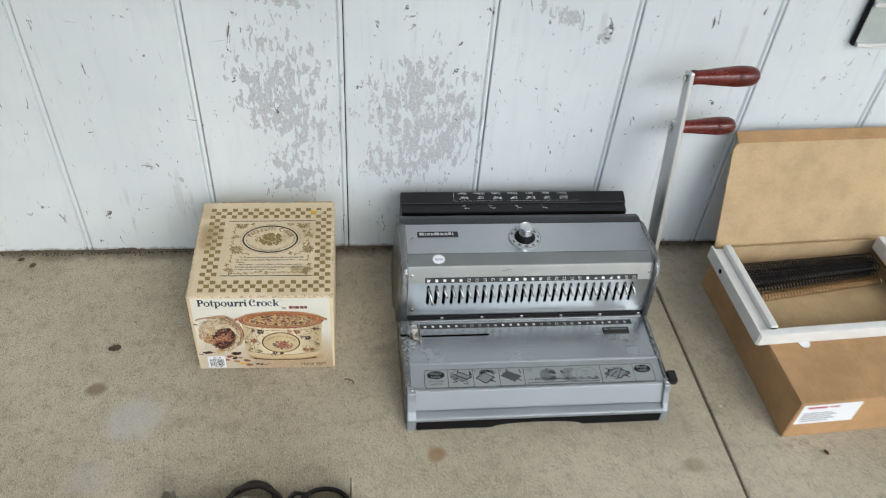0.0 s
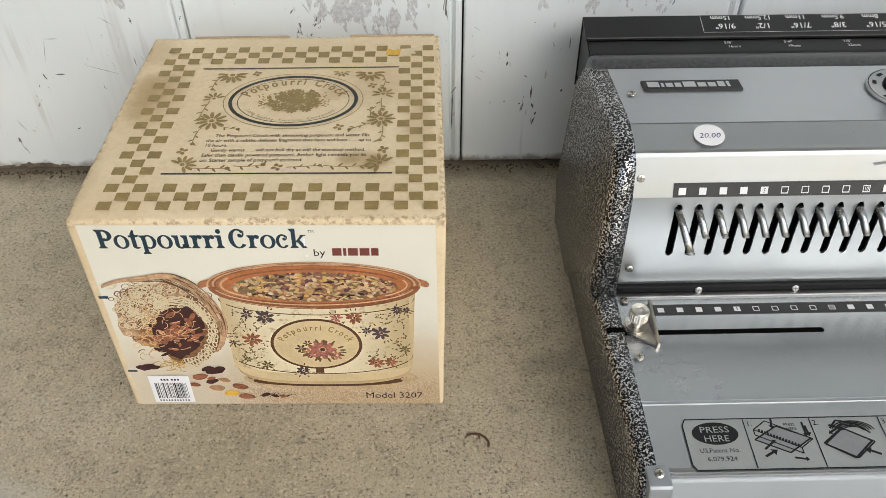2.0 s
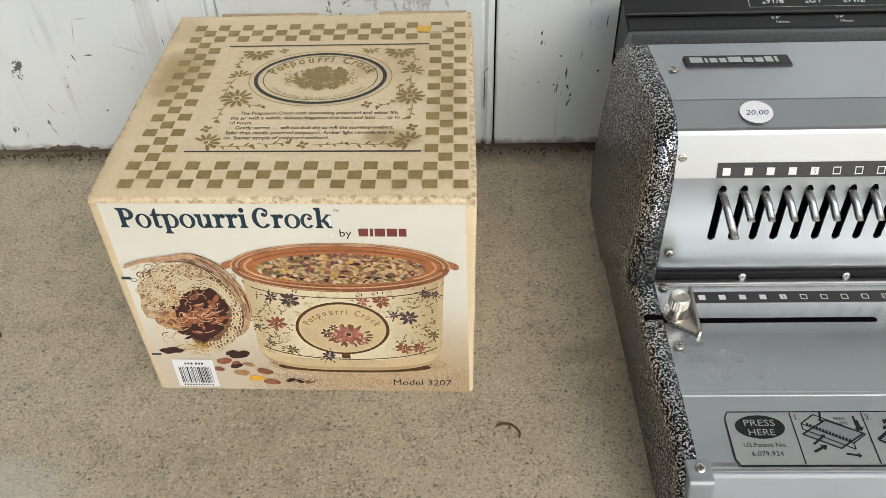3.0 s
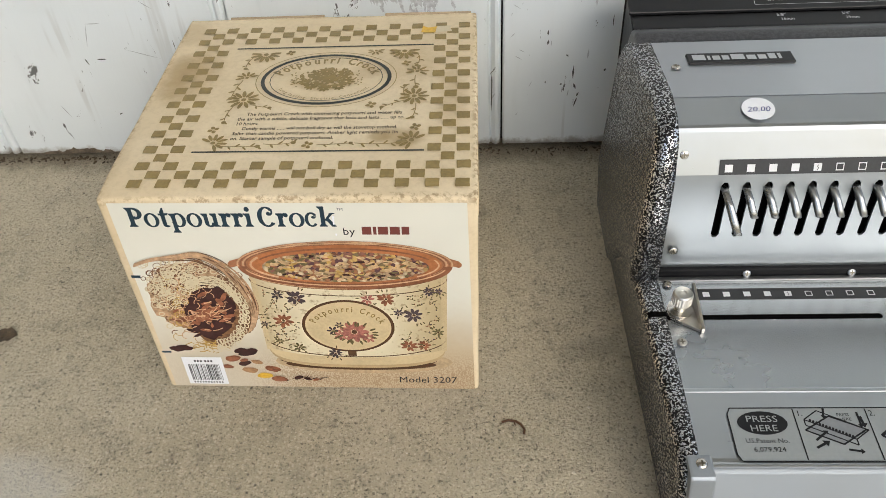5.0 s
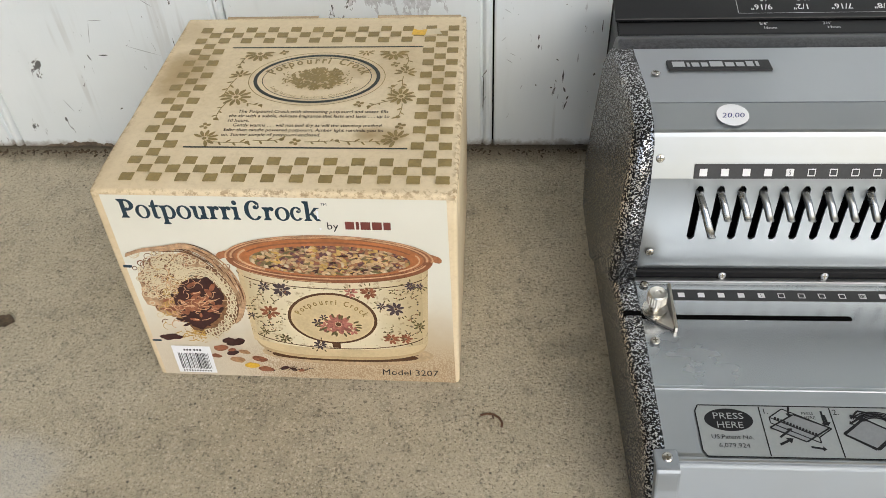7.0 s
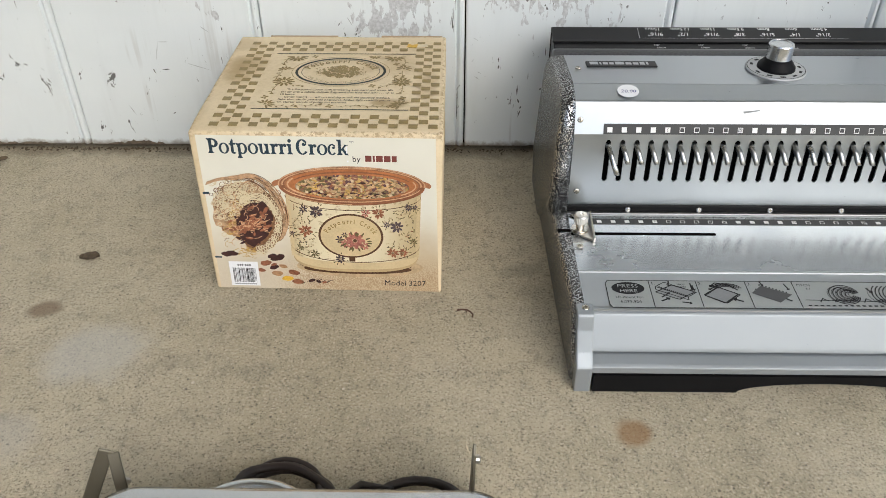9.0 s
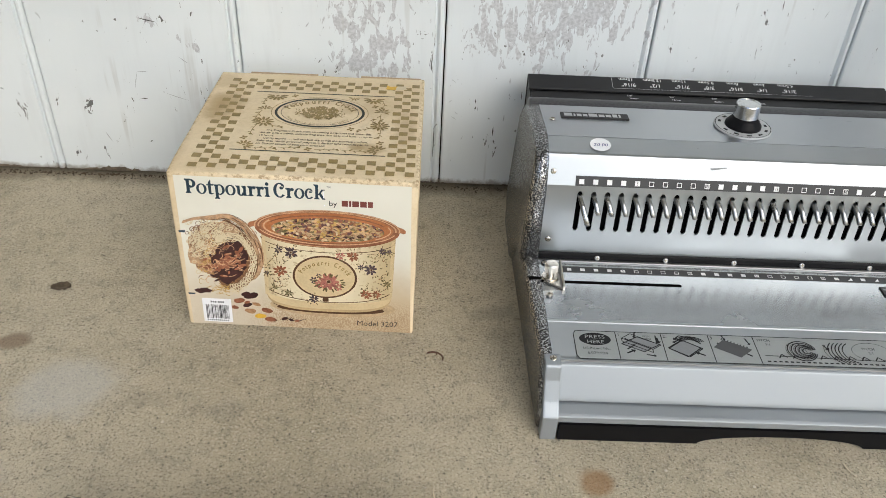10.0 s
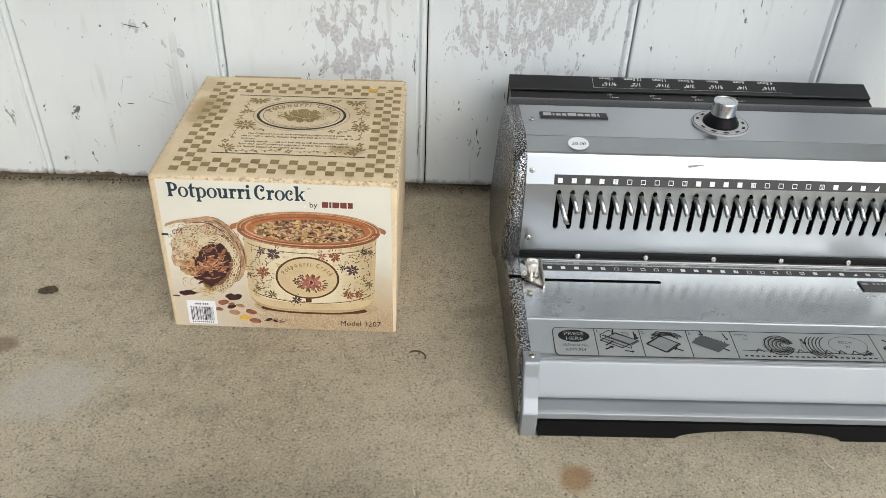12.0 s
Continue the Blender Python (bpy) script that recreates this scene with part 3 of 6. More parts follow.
# dirt crumbs and paint flakes swept against the foot of the wall
bm = bmesh.new()
rng = random.Random(4)
for i in range(1300):
    x, y = rng.uniform(-0.6, 1.4), WALL_Y - abs(rng.gauss(0, 0.004)) - 0.001
    r = rng.uniform(0.0004, 0.0015)
    bmesh.ops.create_icosphere(bm, subdivisions=1, radius=r, matrix=Matrix.LocRotScale((x, y, r * 0.3), Euler((rng.random() * 3, 0, rng.random() * 3)), (rng.uniform(0.7, 2.4), 1, 0.6)))
tagged(new("dirt", finish(bm, SOIL, "dirt")), "brown dirt crumbs along the foot of the wall", "dirt", kind="stuff")

# ---- the printed carton ----
BW, BD, BH, LEAN_X, FOOT = 0.2118, 0.207, 0.1645, 0.012, 0.0042
carton = thing("cardboard_box", pose(0.2005, 1.334, 0), "aged cream cardboard box with a printed crock picture", "box")


SKEW = 0.022


def leaned(bm):
    for v in bm.verts:
        v.co.y -= (SKEW * v.co.x + FOOT * (1 - v.co.z / BH)) * (1 - v.co.y / BD)
        v.co.x += LEAN_X * v.co.z
    return bm


rng = random.Random(7)
bm = box(0, BW, 0, BD, 0, BH, 0.0022, 3)
bmesh.ops.subdivide_edges(bm, edges=[e for e in bm.edges if e.calc_length() > 0.05], cuts=10, use_grid_fill=True)
for v in bm.verts:
    v.co += Vector(noise.noise_vector(v.co * 23)) * 0.00035
for v in bm.verts:
    top_edge = max(0.0, 1 - (BH - v.co.z) / 0.012)
    side = max(0.0, 1 - min(v.co.x, BW - v.co.x) / 0.01)
    v.co.z -= top_edge * max(0.0, 1 - v.co.y / 0.012) * (0.0006 + 0.0014 * side + 0.0008 * max(0, noise.noise(Vector((v.co.x * 70, 2, 0)))))
    v.co.z -= top_edge * side * 0.0008 * max(0, noise.noise(Vector((v.co.y * 60, 5, 1))))
part("carton_body", leaned(bm), CARD, carton, "", True, True)


def flap_edge(u0, u1, tone):
    b = box(u0, u1, BD - 0.0012, BD + 0.0012, BH - 0.003, BH + 0.0005, 0.0003, 1)
    for v in b.verts:
        v.co.z += 0.0005 * math.sin(v.co.x * 90)
    part("lid_flap_edge", leaned(b), tone, carton, local=True)


TORN = kraft("torn_brown_edge", (0.45, 0.34, 0.22))
flap_edge(0.03, 0.1, TORN), flap_edge(0.145, 0.208, TORN)
part("tape_strip", leaned(box(BW - 0.0004, BW + 0.0004, 0.02, 0.19, BH - 0.03, BH - 0.004)), CARD, carton, local=True)


def front(u, v, lift):
    return (u + 0.0025 + 0.026 * v, -0.0005 - lift - SKEW * (u + 0.0025) - FOOT * (1 - v / BH), v)


def top(u, w, lift):
    return (u + 0.0068, w - SKEW * u * (1 - w / BD), BH + 0.0004 + lift)


sheet = Print(front, 0.0).poly([(0.0015, 0.0012), (0.2068, 0.0012), (0.2012, 0.1602), (0.0012, 0.1606)]).part("front_sheet", SHEET, carton, "white printed paper with a picture of a crock", True)
P = lambda k: Print(lambda u, v, l: front(u, v * 1.022 + 0.0012, l), 0.00012 * k)


class Lettering:
    """Heavy old-style letters with bracketed serifs; the x-height is 1."""

    def __init__(self, k, u, v, su, sv):
        self.k, self.u, self.v, self.su, self.sv = k, u, v, su, sv

    def poly(self, *pts):
        self.k.poly([(self.u + a * self.su, self.v + b * self.sv) for a, b in pts])

    def bowl(self, cx, cy, rx, ry, wx, wy, a0=0, a1=360, n=26):
        t = [radians(a0 + (a1 - a0) * i / n) for i in range(n + 1)]
        for p, q in zip(t, t[1:]):
            self.poly(*((cx + (rx - i * wx) * math.cos(a), cy + (ry - i * wy) * math.sin(a)) for a, i in ((p, 0), (q, 0), (q, 1), (p, 1))))
            self.k.count -= 1

    def stem(self, x, y0, y1, w=0.3, flag=True, foot=True):
        self.poly((x, y0), (x + w, y0), (x + w, y1), (x, y1))
        if flag:
            self.poly((x - 0.17, y1), (x - 0.15, y1 - 0.09), (x, y1 - 0.24), (x + 0.02, y1))
        if foot:
            self.poly((x - 0.14, y0), (x + w + 0.14, y0), (x + w + 0.12, y0 + 0.08), (x + w, y0 + 0.2), (x, y0 + 0.2), (x - 0.12, y0 + 0.08))

    def ball(self, x, y, r):
        self.bowl(x, y, r, r, r * 0.98, r * 0.98, n=14)

    def letter(self, ch):
        if ch == "P":
            self.stem(0.2, 0, 1.45, 0.34), self.bowl(0.6, 1.0, 0.6, 0.45, 0.33, 0.15, -100, 92)
            self.poly((0.5, 1.45), (0.62, 1.45), (0.62, 1.3), (0.5, 1.3)), self.ball(0.62, 0.68, 0.13)
        elif ch == "o":
            self.bowl(0.54, 0.5, 0.54, 0.54, 0.27, 0.11)
        elif ch == "t":
            self.poly((0.16, 0.2), (0.46, 0.2), (0.46, 1.42), (0.36, 1.42), (0.16, 1.12)), self.poly((0, 0.86), (0.66, 0.86), (0.72, 1.04), (0, 1.0)), self.bowl(0.44, 0.2, 0.28, 0.24, 0.28, 0.14, 180, 330, 12)
        elif ch == "p":
            self.stem(0.16, -0.45, 1.0, 0.3), self.bowl(0.62, 0.5, 0.52, 0.54, 0.27, 0.12, -165, 165)
        elif ch == "u":
            self.stem(0.14, 0.3, 1.0, 0.29, True, False), self.bowl(0.52, 0.32, 0.38, 0.36, 0.28, 0.14, 180, 360, 14), self.stem(0.76, 0.0, 1.0, 0.29, True, False)
            self.poly((1.0, 0.0), (1.2, 0.0), (1.18, 0.08), (1.0, 0.16))
        elif ch == "r":
            self.stem(0.14, 0, 1.0, 0.3), self.bowl(0.6, 0.66, 0.26, 0.36, 0.16, 0.16, 60, 180, 10), self.ball(0.68, 0.86, 0.16)
        elif ch == "i":
            self.stem(0.14, 0, 1.0, 0.3), self.ball(0.3, 1.3, 0.18)
        elif ch in "Cc":
            s = 1.0 if ch == "C" else 0.72
            self.bowl(0.66 * s, 0.735 * s, 0.66 * s, 0.76 * s, 0.3 * (s + 0.1), 0.13, 42, 322), self.bowl(0.86 * s, 1.12 * s, 0.26 * s, 0.3 * s, 0.13 * s, 0.13 * s, -120, 60, 12), self.ball(0.8 * s, 0.98 * s, 0.15 * s)
        elif ch == "k":
            self.stem(0.14, 0, 1.5, 0.3), self.poly((0.4, 0.5), (0.52, 0.42), (1.0, 0.95), (0.82, 1.02)), self.poly((0.5, 0.52), (0.68, 0.68), (1.12, 0.12), (1.22, 0.0), (0.86, 0.0))
            self.poly((0.74, 1.02), (1.14, 1.02), (1.14, 0.94), (0.78, 0.92))


ADVANCE = {"P": 1.22, "o": 1.1, "t": 0.72, "p": 1.2, "u": 1.24, "r": 0.86, "i": 0.6, "C": 1.3, "c": 0.96, "k": 1.2, " ": 0.34}
word = Print(front, 0.00012)
line = Lettering(word, 0.0098, 0.1437, 0.119 / sum(ADVANCE[ch] for ch in "Potpourri Crock"), 0.0096)
for ch in "Potpourri Crock":
    line.letter(ch)
    line.u += ADVANCE[ch] * line.su
word.part("title", INK_BLUE, sheet, local=True)
P(1).text("by", 0.1315, 0.1335, 0.0075).part("small_word", INK_BLACK, sheet, local=True)
k = P(1)
for u0, u1 in ((0.1425, 0.1478), (0.1488, 0.1506), (0.1515, 0.1572), (0.1582, 0.1638), (0.1648, 0.169)):
    k.rect(u0, u1, 0.1337, 0.1393)
k.part("maker_mark", INK_RED, sheet, local=True, kind="stuff")
P(1).text("Model 3207", 0.156, 0.0062, 0.0084, 0.0382).part("model_number", INK_BLACK, sheet, local=True)

# the pictured crock
CU, RIM_V = 0.1298, 0.1112
ringpts = lambda cu, cv, ru, rv, a0, a1, n: [(cu + ru * math.cos(a0 + (a1 - a0) * i / n), cv + rv * math.sin(a0 + (a1 - a0) * i / n)) for i in range(n + 1)]
LOW = (math.pi, 2 * math.pi, 28)


def arc_text(k, body, c, ru, rv, a0, a1, size, narrow=1.0, bold=0.0, below=False):
    """Letters along an ellipse, each turned to its tangent."""
    wide = [{"i": 0.5, "l": 0.5, "r": 0.72, "t": 0.7, " ": 0.7, ".": 0.5, "P": 1.1, "C": 1.15}.get(ch, 1.0) for ch in body]
    for i, ch in enumerate(body):
        a = radians(a0 + (a1 - a0) * (sum(wide[:i]) + wide[i] / 2) / sum(wide))
        s = -1 if below else 1
        turn = math.atan2(-s * rv * math.cos(a), s * ru * math.sin(a))
        k.text(ch, c[0] + ru * math.cos(a), c[1] + rv * math.sin(a), size, None, turn, "CENTER", bold, narrow)


P(1).disc(CU + 0.004, 0.0265, 0.0585, 0.0115).part("pictured_shadow", SHADE_TAN, sheet, local=True)
P(2).disc(CU + 0.002, 0.0242, 0.05, 0.0056).part("pictured_shadow", INK_BROWN, sheet, local=True)
body = ringpts(CU + 0.0007, 0.0425, 0.0578, 0.0115, *LOW) + [(CU + 0.0588, 0.07), (CU + 0.06, 0.104), (CU - 0.058, 0.104), (CU - 0.0572, 0.07)]
boxy = lambda cv, ru, rv: [(CU + 0.0007 + ru * math.copysign(abs(math.cos(a)) ** 0.7, math.cos(a)), cv - rv * abs(math.sin(a)) ** 0.75) for a in (math.pi * (1 + i / 36) for i in range(37))]
P(2.6).poly(boxy(0.041, 0.0572, 0.0202) + [(CU + 0.0582, 0.046), (CU - 0.0568, 0.046)]).part("pictured_foot_side", FOOT_SHADE, sheet, local=True)
P(2.8).poly(boxy(0.0425, 0.0572, 0.0188) + [(CU + 0.0585, 0.05), (CU - 0.0572, 0.05)]).part("pictured_foot", CREAM, sheet, local=True)
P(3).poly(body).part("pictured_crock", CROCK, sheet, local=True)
P(4).line(ringpts(CU + 0.0007, 0.0495, 0.0578, 0.0178, *LOW), 0.00075).line(ringpts(CU + 0.0005, 0.1005, 0.059, 0.0142, *LOW), 0.00065).line(ringpts(CU + 0.0007, 0.032, 0.0545, 0.0125, *LOW)[3:-3], 0.0005).part("pictured_band_line", INK_BROWN, sheet, local=True, kind="stuff")
shade = P(4)
for i in range(5):
    shade.line([(CU - 0.0575 + i * 0.0007, 0.038), (CU - 0.0578 + i * 0.0007, 0.101)], 0.0006).line([(CU + 0.0585 - i * 0.0007, 0.038), (CU + 0.0595 - i * 0.0007, 0.101)], 0.0005)
shade.part("pictured_edge", CREAM, sheet, local=True, kind="stuff")
P(5).poly(ringpts(CU, 0.1105, 0.0632, 0.0178, *LOW) + [(CU + 0.0668, 0.1092), (CU + 0.0682, 0.1102), (CU + 0.0685, 0.1122), (CU + 0.0668, 0.1142), (CU + 0.063, 0.1158)] + ringpts(CU, RIM_V + 0.001, 0.0632, 0.0172, 0.25, math.pi - 0.25, 24) + [(CU - 0.063, 0.1158), (CU - 0.067, 0.1145), (CU - 0.0688, 0.1125), (CU - 0.0685, 0.1105), (CU - 0.0668, 0.1092)]).part("pictured_rim", TERRA, sheet, local=True)
P(5.6).ring(CU, RIM_V + 0.0004, 0.0636, 0.0176, 0.0011).ring(CU, RIM_V + 0.0005, 0.0604, 0.0164, 0.0012).part("pictured_rim_light", TERRA_LT, sheet, local=True, kind="stuff")
P(5.6).ring(CU, RIM_V + 0.0004, 0.0618, 0.017, 0.0007).ring(CU, RIM_V + 0.0005, 0.0588, 0.0158, 0.0008).part("pictured_rim_line", INK_TERRA, sheet, local=True, kind="stuff")
P(6).disc(CU + 0.0002, RIM_V + 0.0004, 0.0568, 0.0148, 0, 48).part("pictured_rim_inside", TERRA_GLOW, sheet, local=True)
P(6.4).ring(CU + 0.0002, RIM_V + 0.0002, 0.053, 0.0132, 0.0014, 0.35, 2.8).part("pictured_rim_line", INK_TERRA, sheet, local=True, kind="stuff")
P(6.6).line(ringpts(CU, RIM_V + 0.0002, 0.0552, 0.0138, 2.7, 3.9, 16), 0.0014).line(ringpts(CU, RIM_V + 0.0002, 0.0552, 0.0138, -0.7, 0.3, 12), 0.001).part("pictured_glaze_light", TERRA_LT, sheet, local=True, kind="stuff")
lip = P(6.8)
for lo, hi in zip(ringpts(CU, RIM_V - 0.001, 0.063, 0.0186, *LOW)[:-1], ringpts(CU, RIM_V - 0.001, 0.063, 0.0186, *LOW)[1:]):
    lip.poly([lo, hi, (CU + (hi[0] - CU) * 0.925, RIM_V + (hi[1] - RIM_V) * 0.74), (CU + (lo[0] - CU) * 0.925, RIM_V + (lo[1] - RIM_V) * 0.74)])
    lip.count -= 1
lip.part("pictured_lip", INK_TERRA, sheet, local=True, kind="stuff")
P(7).disc(CU + 0.0004, RIM_V - 0.0014, 0.0492, 0.0118, 0, 44).part("pictured_potpourri", POTPOURRI, sheet, local=True)
rng = random.Random(5)
bits = {"plum": P(8), "yellow": P(8), "cream": P(8), "rust": P(8), "leaf": P(8)}
for i in range(230):
    a, d = rng.uniform(0, 6.3), rng.random() ** 0.5
    bits[rng.choice(("plum", "yellow", "cream", "cream", "rust", "cream", "cream", "leaf"))].disc(CU + 0.046 * d * math.cos(a), RIM_V - 0.0014 + 0.0104 * d * math.sin(a), rng.uniform(0.0008, 0.0034), rng.uniform(0.0004, 0.0012), rng.uniform(-0.6, 0.6), 7)
for key, m in (("plum", PLUM), ("yellow", OCHRE), ("cream", STRAW), ("rust", RUST), ("leaf", LEAF)):
    bits[key].part("pictured_chip_print", m, sheet, local=True, kind="stuff")
P(8).line(ringpts(CU, RIM_V - 0.0002, 0.0598, 0.0158, math.pi * 1.06, math.pi * 1.94, 30), 0.0009).line(ringpts(CU, RIM_V - 0.001, 0.0625, 0.0176, math.pi * 1.2, math.pi * 1.5, 12), 0.0005).part("pictured_lip", TERRA_LT, sheet, local=True, kind="stuff")
OV = (0.127, 0.0598)
P(4).disc(*OV, 0.0292, 0.0232, 0, 48).rect(OV[0] - 0.0025, OV[0] + 0.003, 0.0325, 0.038).part("pictured_oval_edge", INK_BROWN, sheet, local=True, kind="stuff")
P(5).disc(*OV, 0.0272, 0.0215, 0, 48).part("pictured_oval", CREAM, sheet, local=True)
rng = random.Random(3)
fl = {m: P(6) for m in ("rose", "violet", "leaf", "terra", "dark")}
FC = (OV[0] + 0.0035, OV[1] - 0.0045)
fl["rose"].flower(*FC, 0.0098, 9).flower(FC[0] - 0.0085, FC[1] - 0.003, 0.005, 7).flower(FC[0] + 0.009, FC[1] - 0.0055, 0.0045, 7)
fl["dark"].disc(*FC, 0.0018, 0.0018, 0, 10)
for i in range(22):
    a = rng.uniform(0, 6.3)
    fl["leaf"].disc(FC[0] + rng.uniform(0.009, 0.014) * math.cos(a), FC[1] - 0.001 + rng.uniform(0.006, 0.0095) * math.sin(a), 0.0022, 0.0008, a, 8)
fl["violet"].flower(FC[0] - 0.0135, FC[1] + 0.001, 0.0042, 6).flower(FC[0] - 0.009, FC[1] + 0.006, 0.003, 6)


def petalled(key, u, v, r):
    """A daisy with slim uneven petals, a dark eye and a few leaves."""
    n, turn = rng.choice((7, 8, 9)), rng.random()
    for i in range(n):
        a = turn + 6.283 * i / n + rng.gauss(0, 0.08)
        q = r * rng.uniform(0.85, 1.1)
        fl[key].disc(u + 0.6 * q * math.cos(a), v + 0.6 * q * math.sin(a), 0.42 * q, 0.2 * q, a, 8)
    fl["dark"].disc(u, v, r * 0.16, r * 0.16, 0, 8)
    for i in range(5):
        a = rng.uniform(0, 6.3)
        fl["leaf"].disc(u + 1.45 * r * math.cos(a), v + 1.3 * r * math.sin(a), 0.0013, 0.0005, a, 6)


for key, u, v, r in (("violet", 0.0972, 0.0849, 0.0062), ("violet", 0.0863, 0.0872, 0.004), ("terra", 0.0868, 0.0651, 0.0066), ("violet", 0.1165, 0.0352, 0.0048), ("leaf", 0.0935, 0.0406, 0.0042), ("terra", 0.1524, 0.084, 0.0056),
                     ("rose", 0.1411, 0.0838, 0.0042), ("violet", 0.1688, 0.0704, 0.0064), ("violet", 0.1596, 0.0725, 0.0034), ("terra", 0.1645, 0.0428, 0.0056), ("terra", 0.174, 0.0432, 0.0045), ("violet", 0.1786, 0.0905, 0.0036), ("violet", 0.1845, 0.0906, 0.0026),
                     ("leaf", 0.1834, 0.0554, 0.004), ("violet", 0.0745, 0.0619, 0.0026), ("leaf", 0.0815, 0.0465, 0.003)):
    petalled(key, u, v, r)
for i in range(95):
    du = rng.uniform(-0.055, 0.056)
    if abs(du) > 0.032:
        u, v, a = CU + du, rng.uniform(0.046, 0.088), rng.uniform(0, 6.3)
        for q in range(4):
            fl[rng.choice(("leaf", "leaf", "terra", "violet"))].disc(u + 0.0016 * q * math.cos(a) + rng.gauss(0, 0.0004), v + 0.0016 * q * math.sin(a) + rng.gauss(0, 0.0004), 0.0008, 0.0004, a + q, 6)
        fl["leaf"].line([(u, v), (u + 0.005 * math.cos(a), v + 0.005 * math.sin(a))], 0.0002)
for key, m in (("rose", ROSE), ("violet", VIOLET), ("leaf", LEAF), ("terra", RUST), ("dark", INK_BROWN)):
    fl[key].part("pictured_flower_print", m, sheet, local=True, kind="stuff")
word = P(6)
arc_text(word, "Potpourri Crock", (OV[0], OV[1] - 0.001), 0.0212, 0.0142, 165, 15, 0.0068, 0.72, 0.02)
word.part("pictured_word", GOLD, sheet, local=True)
# title's small mark and the wrinkle beside it
P(1).text("TM", 0.1297, 0.1506, 0.0026).part("small_word", INK_BLUE, sheet, local=True)
k = P(2)
for v0, v1, o in ((0.141, 0.147, 0.0), (0.133, 0.1345, 0.0006), (0.1285, 0.1292, -0.0004), (0.1215, 0.1225, 0.0003)):
    k.poly([(0.1268 + o, v0), (0.1276 + o, v0), (0.1279 + o, v1), (0.1266 + o, v1)])
k.part("paper_nick", WHITE_PAPER, sheet, local=True, kind="stuff")

# the pictured basket: netting, straw, a twisted handle and dark petals in its mouth
rng = random.Random(11)


def bk(a, b):
    return 0.0435 + 0.0113 * a + 0.0032 * b, 0.0695 + 0.0163 * b


def smooth_line(ctrl, n):
    """Points along a rounded line through the given ones."""
    out, c = [], [ctrl[0]] + ctrl + [ctrl[-1]]
    for i in range(1, len(c) - 2):
        for q in range(n):
            t = q / n
            out.append(tuple(0.5 * (2 * c[i][j] + (c[i + 1][j] - c[i - 1][j]) * t + (2 * c[i - 1][j] - 5 * c[i][j] + 4 * c[i + 1][j] - c[i + 2][j]) * t * t + (3 * c[i][j] - c[i - 1][j] - 3 * c[i + 1][j] + c[i + 2][j]) * t ** 3) for j in (0, 1)))
    return out + [ctrl[-1]]


def uneven(cx, cy, rx, ry, n=30, rough=0.08):
    return [bk(cx + rx * rng.uniform(1 - rough, 1 + rough) * math.cos(6.283 * i / n), cy + ry * rng.uniform(1 - rough, 1 + rough) * math.sin(6.283 * i / n)) for i in range(n)]


P(1).poly(uneven(-1.35, 1.0, 2.25, 1.75, 40, 0.07)).part("pictured_basket_ground", BASKET_MID, sheet, local=True)
P(1.4).poly(uneven(-1.0, 0.35, 1.45, 1.3, 34, 0.12)).part("pictured_basket_ground", TAN, sheet, local=True)
P(1.8).poly(uneven(0.45, 0.1, 1.75, 1.9, 34, 0.05)).part("pictured_basket_ground", BASKET_DARK, sheet, local=True)
P(5).poly(uneven(-0.2, 0.1, 1.4, 1.4, 30, 0.1)).part("pictured_mouth", PLUM, sheet, local=True)
pale, gold, brown, pinkish, plum, rust, lace = P(3), P(3.4), P(3), P(6.4), P(5.6), P(6), P(7)
# open netting at the far side of the basket
for i in range(360):
    a, b = rng.gauss(-1.9, 1.0), rng.gauss(1.5, 0.75)
    if b > 2.75 or b < -0.9 or bk(a, b)[0] < 0.0085 - 0.02 * bk(a, b)[1]:
        continue
    r = rng.uniform(0.1, 0.2)
    (pale if rng.random() < 0.72 else brown).line([bk(a + r * 1.25 * math.cos(t), b + r * 0.85 * math.sin(t)) for t in (6.283 * q / 9 for q in range(10))], rng.uniform(0.0004, 0.0008))
# loose straw in front of it
for i in range(240):
    a, b, t = rng.gauss(-1.35, 0.65), rng.gauss(0.45, 0.7), rng.uniform(0, 6.3)
    r, sweep = rng.uniform(0.12, 0.36), rng.uniform(1.2, 3.6)
    rng.choice((gold, brown, pinkish, gold, brown)).line([bk(a + r * math.cos(t + sweep * q / 7), b + 0.7 * r * math.sin(t + sweep * q / 7)) for q in range(8)], rng.uniform(0.0003, 0.0007))
for i in range(46):
    a, b = rng.gauss(-0.5, 0.45), rng.gauss(-1.75, 0.18)
    gold.line([bk(a, b), bk(a + rng.gauss(0, 0.3), b + rng.gauss(0, 0.12))], 0.0006)
